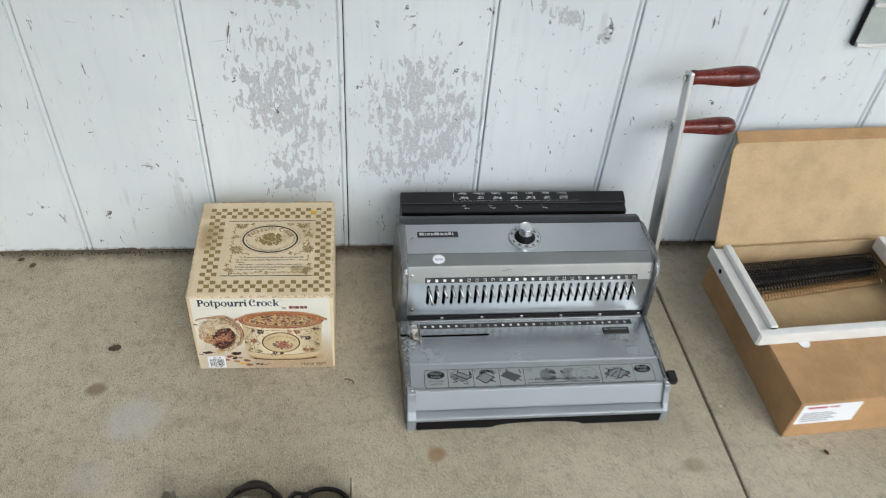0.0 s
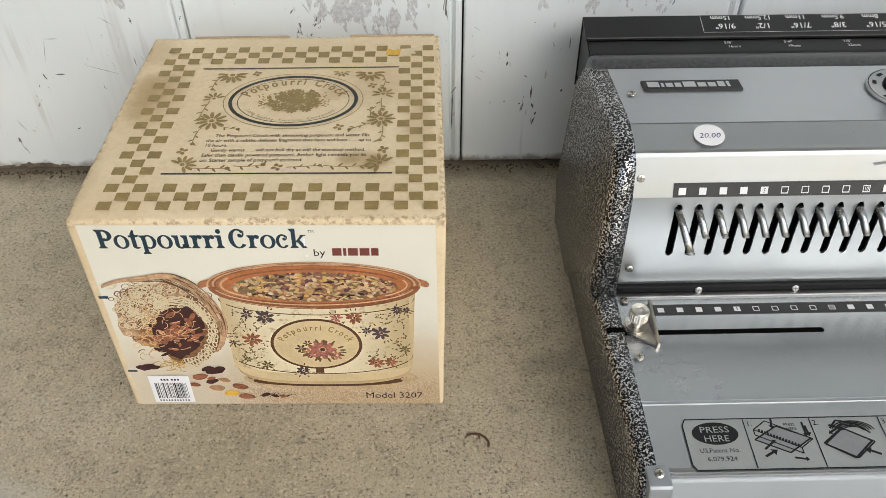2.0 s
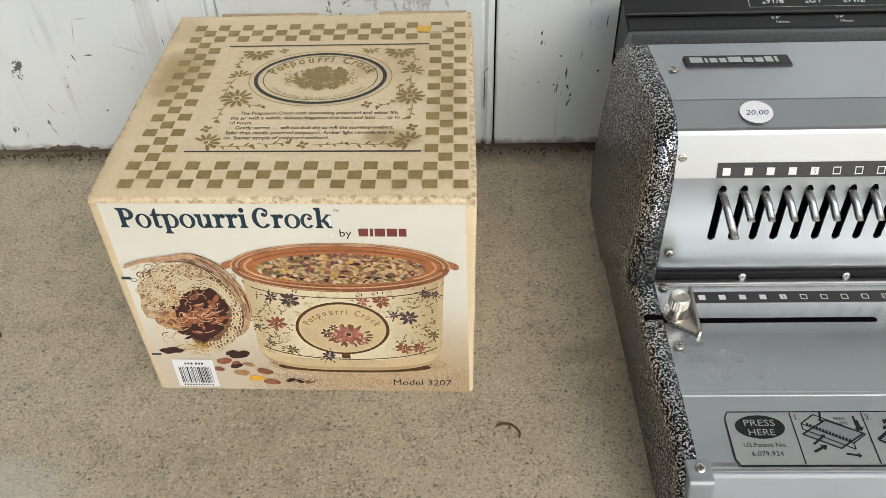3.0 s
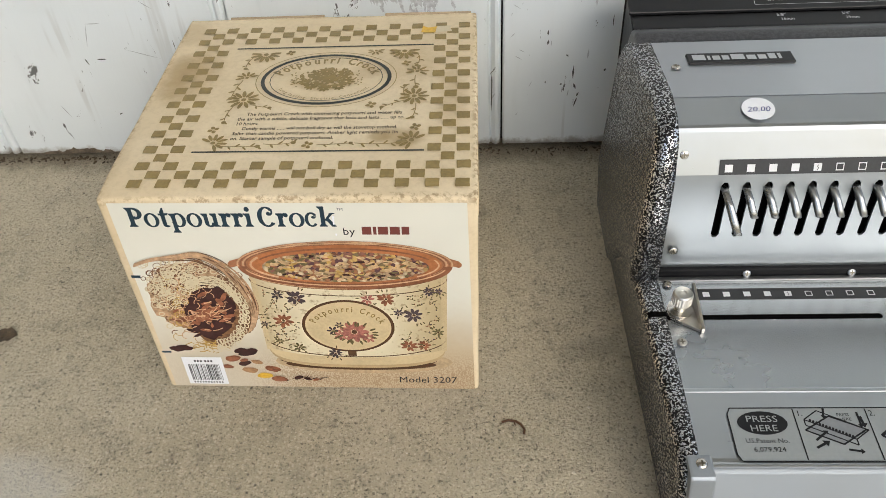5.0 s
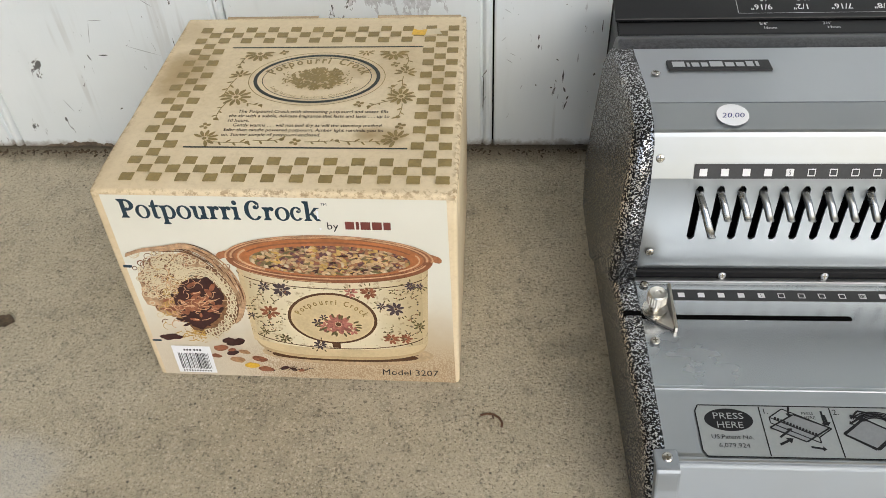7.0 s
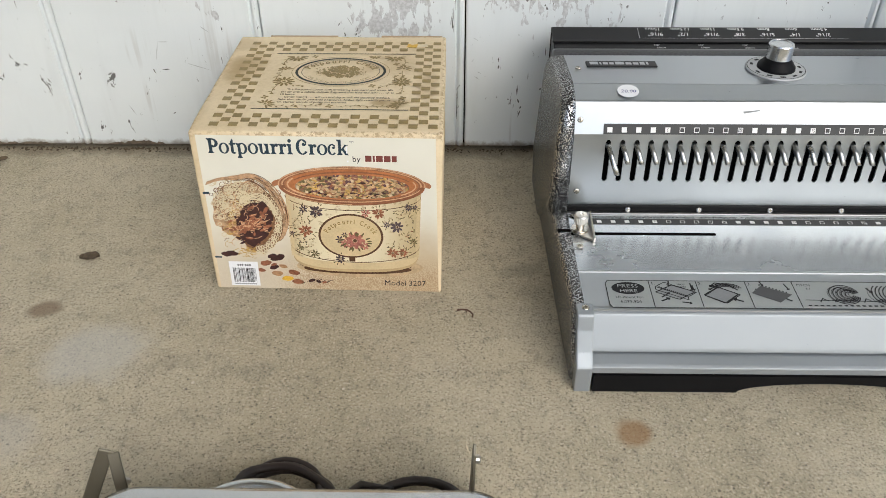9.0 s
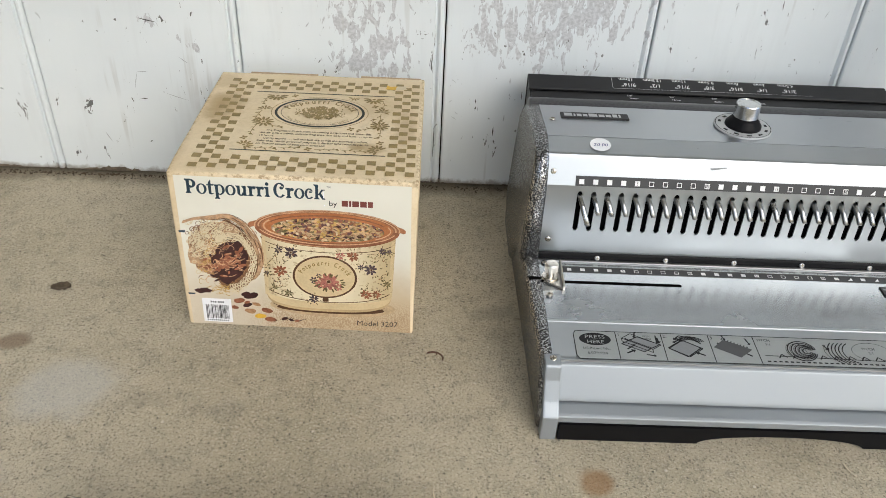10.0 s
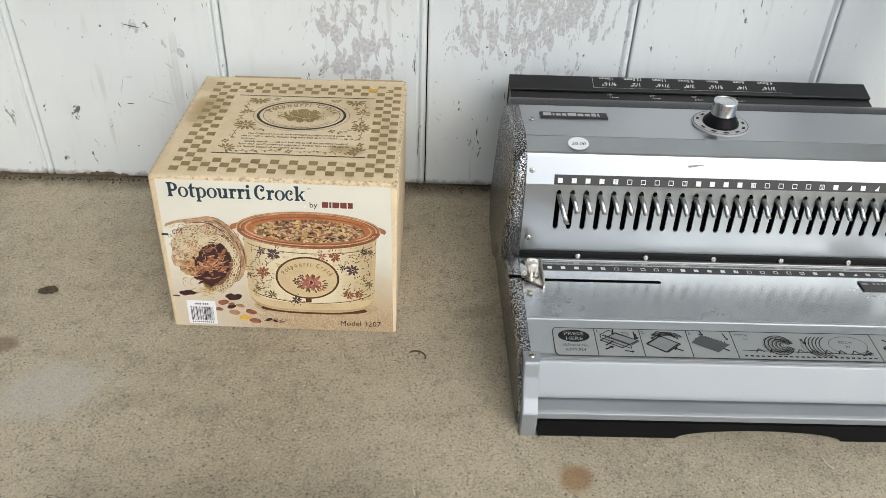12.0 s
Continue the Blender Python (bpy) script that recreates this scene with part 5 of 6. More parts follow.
# black hinge strip with screws
part("hinge_strip", box(XL, XR, 1.3635, 1.3695, 0.0645, 0.0725, 0.0008, 1), BLACK_SOFT, machine)
part("hinge_lip", box(XL, XR, 1.3598, 1.3633, 0.0655, 0.0672, 0.0006, 2), STEEL, machine)
for i in range(6):
    screw(0.584 + i * 0.0652, 1.3634, 0.0692, (0, -0.9, 0.43), 0.0027, None, STEEL)

# platform
PLAT_Z = 0.0655
part("platform", sheet_strip([(1.366, PLAT_Z), (1.32, PLAT_Z), (1.2755, PLAT_Z - 0.0008)], XL, XR, 0.002), PLATE, machine)
part("front_panel", sheet_strip([(1.2748, PLAT_Z + 0.0004), (1.25, PLAT_Z - 0.001), (1.233, PLAT_Z - 0.002), (1.2298, PLAT_Z - 0.003)], XL, XR, 0.002), SILVER, machine)
part("panel_hem", box(XL, XR, 1.2732, 1.2758, PLAT_Z - 0.001, PLAT_Z + 0.0014, 0.0006, 2), SILVER, machine)
part("panel_hem", box(XL, XR, 1.2283, 1.2306, 0.0606, 0.0638, 0.0008, 2), SILVER, machine)
# near-black block in place of the base's shaded inside
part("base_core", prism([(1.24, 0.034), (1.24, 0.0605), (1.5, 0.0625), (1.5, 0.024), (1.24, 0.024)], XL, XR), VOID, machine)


def on_plat(x, y, lift):
    z = PLAT_Z - (0.0008 * (1.366 - y) / 0.09 if y > 1.2755 else -0.0004 + 0.0022 * (1.2748 - y) / 0.042)
    return (x, y, z + lift)


strip2 = Print(on_plat, 0.0003).rect(PIN_X - 0.0155, PIN_X + 26.6 * STEP, 1.344, 1.3535).part("hole_strip", STRIP_BLACK, machine, "black strip with white and outlined squares")
squares(on_plat, strip2, PIN_X - 0.0035, 1.3465, 1.3505, 0.0042)
# slot painted flat in near-black; its notch is a near-black block
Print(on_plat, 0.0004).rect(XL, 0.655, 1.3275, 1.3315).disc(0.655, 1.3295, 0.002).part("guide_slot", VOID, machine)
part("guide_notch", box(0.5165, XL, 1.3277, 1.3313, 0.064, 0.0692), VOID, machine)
# paper guide with a knurled thumb screw
bm = bmesh.new()
bm.faces.new([bm.verts.new((x, y, PLAT_Z + 0.0005)) for x, y in ((0.5285, 1.335), (0.529, 1.3295), (0.5335, 1.3255), (0.5455, 1.3175), (0.5465, 1.32), (0.5445, 1.342), (0.54, 1.3425), (0.5315, 1.341))])
o = bmesh.ops.extrude_face_region(bm, geom=bm.faces[:])
bmesh.ops.translate(bm, verts=[g for g in o["geom"] if isinstance(g, bmesh.types.BMVert)], vec=(0, 0, 0.0018))
bmesh.ops.recalc_face_normals(bm, faces=bm.faces[:])
guide = part("paper_guide", bm, NICKEL, machine, "nickel paper guide")
bm = bmesh.new()
vs = [bm.verts.new(p) for p in ((0.545, 1.346, PLAT_Z), (0.5465, 1.317, PLAT_Z), (0.5465, 1.317, PLAT_Z + 0.004), (0.545, 1.346, PLAT_Z + 0.0135))]
bm.faces.new(vs)
o = bmesh.ops.extrude_face_region(bm, geom=bm.faces[:])
bmesh.ops.translate(bm, verts=[g for g in o["geom"] if isinstance(g, bmesh.types.BMVert)], vec=(0.0016, 0, 0))
bmesh.ops.recalc_face_normals(bm, faces=bm.faces[:])
part("guide_fence", bm, NICKEL, guide)
knurl = bmesh.new()
lathe([(0.0075, 0.0025), (0.0075, 0.0036), (0.0036, 0.0038), (0.0036, 0.0085), (0.0055, 0.0088), (0.0058, 0.0095), (0.0058, 0.0165), (0.0052, 0.0175), (0.002, 0.0178), (0.0016, 0.0172)], 28, pose(0.5365, 1.334, PLAT_Z), knurl)
for i in range(22):
    a = i / 22 * 6.283
    box(0.5365 + 0.0057 * math.cos(a) - 0.0004, 0.5365 + 0.0057 * math.cos(a) + 0.0004, 1.334 + 0.0057 * math.sin(a) - 0.0004, 1.334 + 0.0057 * math.sin(a) + 0.0004, PLAT_Z + 0.0098, PLAT_Z + 0.0162, bm=knurl)
part("thumb_screw", knurl, NICKEL, guide, "knurled nickel thumb screw")
for x, y, z, nrm in ((0.5335, 1.3765, 0.154, (0, -0.92, 0.39)), (0.5355, 1.3665, 0.087, (0, -1, 0.05)), (0.5368, 1.437, 0.1756, (0, 0, 1)), (0.5335, 1.309, PLAT_Z + 0.001, (0, 0, 1)), (0.5335, 1.357, PLAT_Z + 0.001, (0, 0, 1)),
                     (0.911, 1.3765, 0.154, (0, -0.92, 0.39)), (0.91, 1.3665, 0.087, (0, -1, 0.05)), (0.908, 1.437, 0.1756, (0, 0, 1)), (0.528, 1.2285, 0.0655, (0, -0.3, 0.95)), (0.9195, 1.2285, 0.0655, (0, -0.3, 0.95))):
    screw(x, y, z, nrm, 0.003)

# name plates: raised letter blocks only
plate = part("name_plate", box(0.5455, 0.6105, 1.4405, 1.4525, 0.1735, 0.1763, 0.0006, 1), BLACK, machine, "black name plate with raised silver marks")
k = Print(lambda u, v, l: (u, v, 0.1764 + l), 0.0002)
u = 0.5485
for w, tall in ((0.0078, 1), (0.0018, 0.8), (0.0046, 0.8), (0.0042, 0.8), (0.0082, 1), (0.0056, 0.8), (0.005, 0.8), (0.0046, 1), (0.002, 1)):
    k.rect(u, u + w, 1.4432, 1.4432 + 0.0064 * tall)
    u += w + 0.0013
k.part("raised_mark_print", DIAL_WHITE, plate, kind="stuff")
plate = part("name_plate", box(0.843, 0.886, 1.3235, 1.3375, PLAT_Z, PLAT_Z + 0.0014, 0.0005, 1), BLACK, machine, "small black name plate with pale marks")
k = Print(on_plat, 0.0017)
for i in range(7):
    k.rect(0.8555 + i * 0.004, 0.8583 + i * 0.004, 1.3265, 1.3345)
k.poly([(0.845, 1.3265), (0.8535, 1.3265), (0.8535, 1.329), (0.85, 1.3345), (0.845, 1.3345)]).part("pale_mark_print", INK_GREY, plate, kind="stuff")

# oval price sticker
sticker = Print(lambda u, v, l: (u, v, FOLD[1] + (v - FOLD[0]) * 0.3 + l), 0.0006).disc(0.575, 1.3918, 0.0094, 0.0078, 0, 32).part("price_sticker", WHITE_PAPER, machine, "white round price sticker with handwritten 20.00")
Print(lambda u, v, l: (u + (v - 1.391) * 0.25, v, FOLD[1] + (v - FOLD[0]) * 0.3 + l), 0.0008).text("20.00", 0.5687, 1.3896, 0.005, 0.0128).part("handwriting", plain("pen_ink", (0.03, 0.04, 0.2), 0.5), sticker)

# dial knob
KX, KY, KZ = 0.7165, 1.4355, 0.1758
dial = part("dial_plate", lathe([(0.0265, 0), (0.0265, 0.0012), (0.0255, 0.0016), (0.003, 0.0016)], 48, pose(KX, KY, KZ)), DIAL_WHITE, machine, "round pale dial plate with black marks", True)
k = Print(lambda u, v, l: (u, v, KZ + 0.0017 + l), 0.0002)
k.ring(KX, KY, 0.0256, 0.0256, 0.0006)
for i in range(11):
    a = radians(200 + i * 31)
    k.ring(KX, KY, 0.0228, 0.0228, 0.0026, a, a + radians(13), 4)
k.part("dial_mark_print", INK_BLACK, dial, kind="stuff")
part("knob_skirt", lathe([(0.0168, 0.0016), (0.0165, 0.004), (0.0125, 0.009), (0.0112, 0.0115)], 40, pose(KX, KY, KZ)), BLACK_SOFT, machine, "black knob skirt", True)
part("knob_cap", lathe([(0.0112, 0.0112), (0.0112, 0.0235), (0.0106, 0.0246), (0.009, 0.025), (0.0085, 0.0243), (0.001, 0.024)], 40, pose(KX, KY, KZ)), CHROME, machine, "turned silver knob", False)

# front drawer, base rail, toe strip
DR = [(1.2285, 0.0622), (1.2262, 0.0612), (1.2135, 0.036), (1.2125, 0.033), (1.218, 0.033), (1.232, 0.05), (1.236, 0.0622)]
part("drawer_front", prism(DR, XL + 0.0055, XR + 0.004, 0.0012, 2), SILVER_PAINT, machine, "silver grey chip drawer front")
part("base_rail", prism([(1.2125, 0.031), (1.2035, 0.0285), (1.2008, 0.027), (1.2008, 0.021), (1.2038, 0.0195), (1.25, 0.0195), (1.25, 0.031)], XL + 0.004, XR + 0.006, 0.0008, 2), SILVER_PAINT, machine)
bm = bmesh.new()
prof = [(XL + 0.0085, 0.0005), (0.652, 0.0005)] + [(0.652 + 0.0695 * (1 - math.cos(math.pi * q / 24)), 0.0005 + 0.0105 * math.sin(math.pi * q / 24)) for q in range(1, 24)] + [(0.791, 0.0005), (XR - 0.002, 0.0005), (XR - 0.002, 0.0185), (XL + 0.0085, 0.0185)]
lo, hi = ([bm.verts.new((x, y, z)) for x, z in prof] for y in (1.2008, 1.2048))
bm.faces.new(lo), bm.faces.new(hi[::-1])
for i in range(len(prof)):
    bm.faces.new((lo[i], hi[i], hi[(i + 1) % len(prof)], lo[(i + 1) % len(prof)]))
bmesh.ops.recalc_face_normals(bm, faces=bm.faces[:])
part("toe_strip", bm, BLACK_SOFT, machine, "black toe strip with a finger cut-out")
for x0, x1 in ((0.521, XL + 0.0068), (XR - 0.002, 0.9235)):
    part("front_corner", prism([(1.2, 0.0005), (1.2, 0.026), (1.2085, 0.036), (1.2165, 0.052), (1.2198, 0.0635), (1.2212, 0.065), (1.234, 0.0658), (1.234, 0.0005)], x0, x1, 0.0015, 2), SILVER_PAINT, machine, "silver grey corner cap")
for x in (0.522, 0.915):
    part("rubber_foot", lathe([(0.006, 0), (0.0065, 0.004), (0.006, 0.0075)], 16, pose(x, 1.46, 0)), BLACK_SOFT, machine)
part("side_latch", box(0.923, 0.936, 1.226, 1.246, 0.058, 0.07, 0.002, 2), BLACK, machine, "black side latch")

# instruction label
lab = Print(on_plat, 0.0003)
rr = 0.004
lab.poly([(x + rr * math.cos(a), y + rr * math.sin(a)) for x, y, a0 in ((0.9, 1.259, 0), (0.552, 1.259, 90), (0.552, 1.2345, 180), (0.9, 1.2345, 270)) for a in (radians(a0 + q * 15) for q in range(7))])
label = lab.part("instruction_label", CLEAR_GREY, machine, "grey instruction label with black line drawings")
ink, pale = Print(on_plat, 0.0005), Print(on_plat, 0.0007)
ink.line([(0.548, 1.2345), (0.548, 1.259), (0.55, 1.2628), (0.902, 1.2628), (0.904, 1.259), (0.904, 1.2345), (0.902, 1.2308), (0.55, 1.2308), (0.548, 1.2345)], 0.0007)
for ox in (0.5655, 0.887):
    ink.disc(ox, 1.2535, 0.0133, 0.0072, 0, 32)
    pale.text("PRESS", ox, 1.254, 0.0056, 0.0165, align="CENTER").text("HERE", ox, 1.2483, 0.0056, 0.014, align="CENTER")
ink.text("US.Patent No.", 0.5655, 1.2415, 0.0039, 0.0225, align="CENTER").text("6,079,924", 0.5655, 1.2363, 0.0039, 0.0165, align="CENTER")
for x in (0.5835, 0.622, 0.662, 0.7, 0.82, 0.872):
    ink.line([(x, 1.2315), (x, 1.2622)], 0.0007)
for i, x in enumerate((0.5848, 0.6232, 0.6632)):
    ink.text(str(i + 1) + ".", x, 1.2578, 0.0048)
# line drawings of the steps: tray, comb, sheets, arrows
ink.line([(0.588, 1.2555), (0.612, 1.2435), (0.62, 1.249), (0.596, 1.261), (0.588, 1.2555)], 0.0007).line([(0.588, 1.2555), (0.588, 1.252), (0.612, 1.24), (0.612, 1.2435)], 0.0007)
for i in range(14):
    ink.disc(0.591 + i * 0.0015, 1.2548 - i * 0.00075, 0.0007, 0.0012, -0.4, 8)
for ax, ay, bx, by in ((0.591, 1.243, 0.597, 1.2475), (0.606, 1.2375, 0.612, 1.2365), (0.617, 1.26, 0.617, 1.2525), (0.6, 1.2625, 0.599, 1.258), (0.64, 1.258, 0.632, 1.253), (0.693, 1.26, 0.695, 1.254), (0.674, 1.2625, 0.675, 1.259)):
    ink.line([(ax, ay), (bx, by)], 0.0012)
    d = Vector((bx - ax, by - ay)).normalized()
    ink.poly([(bx + d.x * 0.002, by + d.y * 0.002), (bx - d.y * 0.0016, by + d.x * 0.0016), (bx + d.y * 0.0016, by - d.x * 0.0016)])
ink.text("PRESS", 0.606, 1.2575, 0.0026).text("HERE", 0.607, 1.2548, 0.0026)
ink.line([(0.626, 1.2455), (0.64, 1.2365), (0.653, 1.247), (0.639, 1.2555), (0.626, 1.2455)], 0.0011).line([(0.632, 1.2555), (0.637, 1.2605), (0.647, 1.2585), (0.654, 1.252)], 0.0011)
Print(on_plat, 0.0006).poly([(0.664, 1.2485), (0.684, 1.2375), (0.696, 1.247), (0.674, 1.2575)]).part("drawn_sheet", INK_DARK, label)
for i in range(9):
    ink.line([(0.6725 + i * 0.0024, 1.2575 - i * 0.0011), (0.6735 + i * 0.0024, 1.2592 - i * 0.0011)], 0.001)
ink.text("PITCH", 0.703, 1.2572, 0.004).text("3:1", 0.709, 1.2528, 0.0036).text("PITCH", 0.79, 1.251, 0.004).text("2:1", 0.794, 1.2465, 0.0036)
for i in range(6):
    ink.ring(0.733 + i * 0.0025, 1.2475, 0.0085 - i * 0.0008, 0.0095 - i * 0.001, 0.0004, 0.4, 5.2, 20)
for i in range(4):
    ink.ring(0.768 + i * 0.004, 1.248, 0.011 + i * 0.0008, 0.0115 + i * 0.0006, 0.0004, 2.4, 4.2, 12)
ink.ring(0.797, 1.249, 0.0165, 0.0105, 0.0004)
for i in range(24):
    ink.rect(0.705 + i * 0.0047, 0.7078 + i * 0.0047, 1.2338, 1.2352)
ink.line([(0.705, 1.241), (0.815, 1.2385)], 0.0007)
for i in range(4):
    ink.line([(0.826 + i * 0.009, 1.238 + (i % 2) * 0.004), (0.838 + i * 0.009, 1.257 - (i % 2) * 0.006)], 0.0011)
ink.line([(0.826, 1.2455), (0.842, 1.236), (0.866, 1.2455), (0.85, 1.2575), (0.826, 1.2455)], 0.001)
grey = Print(on_plat, 0.00045)


def tilted_sheet(cx, cy, w, d, key, edge=0.0009):
    """A drawn sheet of paper seen at a slant, with its outline."""
    pts = [(cx - w, cy), (cx + 0.1 * w, cy - d), (cx + w, cy + 0.05 * d), (cx - 0.1 * w, cy + d)]
    key.poly(pts)
    ink.line(pts + pts[:1], edge)


tilted_sheet(0.603, 1.249, 0.016, 0.0085, grey), tilted_sheet(0.64, 1.246, 0.0145, 0.0095, grey), tilted_sheet(0.846, 1.247, 0.02, 0.01, grey)
for i in range(5):
    ink.ring(0.645, 1.2535, 0.0125 - i * 0.0016, 0.0068 - i * 0.0009, 0.0008, 0.1, 2.9, 16)
    ink.ring(0.738 + i * 0.001, 1.2475, 0.0125 - i * 0.0022, 0.0115 - i * 0.002, 0.0009, 0.2, 6.0, 22)
    ink.ring(0.772 + i * 0.0042, 1.2475, 0.012 + i * 0.0012, 0.0135, 0.0009, 2.2, 4.3, 14)
for i in range(9):
    ink.line([(0.716 + i * 0.0115, 1.2385), (0.719 + i * 0.0115, 1.243), (0.723 + i * 0.0115, 1.2395)], 0.0009)
for x, y, t in ((0.59, 1.2385, 0.6), (0.618, 1.2575, -1.5), (0.632, 1.2575, -0.5), (0.655, 1.2385, 2.6), (0.668, 1.2535, -0.6), (0.694, 1.2395, 2.4), (0.758, 1.2555, -1.2), (0.805, 1.2375, 0.4), (0.829, 1.2565, -0.8), (0.865, 1.2385, 2.5)):
    c, d = math.cos(t), math.sin(t)
    ink.line([(x, y), (x + 0.006 * c, y + 0.0045 * d)], 0.0014)
    ink.poly([(x + 0.0095 * c, y + 0.007 * d), (x + 0.006 * c - 0.0022 * d, y + 0.0045 * d + 0.0022 * c), (x + 0.006 * c + 0.0022 * d, y + 0.0045 * d - 0.0022 * c)])
grey.part("drawn_sheet", INK_GREY, label, kind="stuff")
ink.part("black_drawing", INK_BLACK, label, kind="stuff"), pale.part("pale_word_print", CLEAR_GREY, label, kind="stuff")

# black wire tray behind the head
TL, TR = 0.5245, 0.9125
TZ = 0.166
part("tray_top", prism([(1.559, TZ + 0.003), (1.5365, TZ - 0.0035), (1.5365, TZ - 0.006), (1.5575, TZ + 0.0005), (1.5575, 0.11), (1.559, 0.11)], TL, TR, 0.0005, 1), BLACK, machine, "black sheet metal tray with white sizes")
part("tray_step", prism([(1.5365, TZ - 0.006), (1.523, TZ - 0.0085), (1.521, TZ - 0.0095), (1.521, 0.12), (1.5225, 0.12), (1.5225, TZ - 0.0105), (1.5365, TZ - 0.0078)], TL + 0.002, TR - 0.002, 0.0004, 1), BLACK, machine)
for x in (TL + 0.001, TR - 0.0025):
    part("tray_end", prism([(1.5225, 0.12), (1.5225, TZ - 0.0105), (1.557, TZ - 0.001), (1.557, 0.12)], x, x + 0.0015), BLACK, machine)
part("tray_floor", box(TL + 0.002, TR - 0.002, 1.508, 1.557, 0.116, 0.12), BLACK_SOFT, machine)
on_tray = lambda u, v, l: (u, v, TZ + 0.003 + (v - 1.559) * 0.289 + l)
on_step = lambda u, v, l: (u, v, TZ - 0.006 + (v - 1.5365) * 0.185 + l)
k = Print(on_tray, 0.0004)
for i, (a, b) in enumerate((("15mm", '9/16"'), ("12.5mm", '1/2"'), ("11mm", '7/16"'), ("9.5mm", '3/8"'), ("8mm", '5/16"'), ("6mm", '1/4"'), ("4.5mm", '3/16"'))):
    x = 0.6295 + i * 0.0288
    k.text(a, x, 1.5572, 0.0062, None, math.pi, "CENTER", 0.01).text(b, x + 0.002, 1.5492, 0.0074, None, math.pi, "CENTER", 0.01)
k.rect(0.614, 0.6143, 1.541, 1.5585).rect(0.614, 0.828, 1.5405, 1.5407)
k.part("white_size_print", INK_WHITE, machine, kind="stuff")
k = Print(on_step, 0.0004)
for i, (a, b) in enumerate((('5/8"', "16mm"), ('3/4"', "19mm"), ('7/8"', "22mm"), ('1"', "25mm"))):
    k.text(a, 0.628 + i * 0.045, 1.5315, 0.004).text(b, 0.63 + i * 0.045, 1.527, 0.0038)
k.part("white_size_print", INK_WHITE, machine, kind="stuff")

# levers with turned wooden grips
def bar(name, a, b, w, t, label):
    a, b = Vector(a), Vector(b)
    d = (b - a).normalized()
    side = d.cross(Vector((1, 0, 0))).normalized()
    bm = bmesh.new()
    box(-t / 2, t / 2, -w / 2, w / 2, 0, (b - a).length, 0.0018, 2, bm)
    m = Matrix((Vector((1, 0, 0)), side, d)).transposed().to_4x4()
    bm.transform(Matrix.Translation(a) @ m)
    return part(name, bm, STEEL, machine, label)


GRIP = [(0.0095, 0), (0.0115, 0.003), (0.0105, 0.01), (0.0112, 0.022), (0.0135, 0.045), (0.0155, 0.068), (0.0156, 0.069), (0.0152, 0.0695), (0.0156, 0.07), (0.0158, 0.082), (0.0148, 0.094), (0.0115, 0.102), (0.006, 0.1062), (0.0015, 0.107)]
for name, a, b, w, scale in (("main_lever", (0.938, 1.425, 0.1), (0.9465, 1.523, 0.4275), 0.022, 1.0), ("closing_lever", (0.952, 1.468, 0.08), (0.9625, 1.55, 0.319), 0.03, 0.93)):
    lever = bar(name, a, b, w, 0.007, "flat steel lever with a red wooden grip")
    m = Matrix.Translation(Vector(b) + Vector((0.004, 0.002, -0.011))) @ pose(0, 0, 0, 0, 88, 0)
    part("grip", lathe([(r * scale, h * scale) for r, h in GRIP], 32, m), REDWOOD, lever, "turned red-brown wooden grip", True)
    part("collar", lathe([(0.0085, -0.003), (0.009, 0.001), (0.008, 0.004)], 20, m), NICKEL, lever, smooth=True)
    part("bolt", lathe([(0.0055, 0), (0.0055, 0.003), (0.003, 0.0035)], 6, Matrix.Translation(Vector(b) + Vector((-0.0035, 0, -0.011))) @ pose(0, 0, 0, 0, -90, 0)), NICKEL, lever)
part("lever_pivot", lathe([(0.012, 0), (0.012, 0.02), (0.006, 0.022)], 20, pose(0.925, 1.425, 0.12, 0, 90, 0)), STEEL, machine)

# ---- the brown carton with binding wires ----
M = pose(1.101, 1.162, 0, 0, 0, 3.0)
CW, CD, CH = 0.328, 0.33, 0.084
supply = thing("open_cardboard_box", M, "open brown cardboard box with raised lid, holding binding wires", "box")
t = 0.003
for name, dims in (("box_side", (0, t, 0, CD, 0, CH)), ("box_side", (CW - t, CW, 0, CD, 0, CH)), ("box_front", (t, CW - t, 0, t, 0, CH)), ("box_back", (t, CW - t, CD - t, CD, 0, CH)), ("box_bottom", (t, CW - t, t, CD - t, 0, t))):
    part(name, box(*dims, 0.0008, 1), KRAFT, supply, local=True)
part("front_cover", box(0.001, CW - 0.001, 0.001, 0.124, CH - 0.001, CH + 0.0025, 0.001, 2), KRAFT, supply, "", local=True)
part("inner_floor", box(t, CW - t, 0.12, CD - t, 0.05, 0.053), KRAFT_IN, supply, local=True)


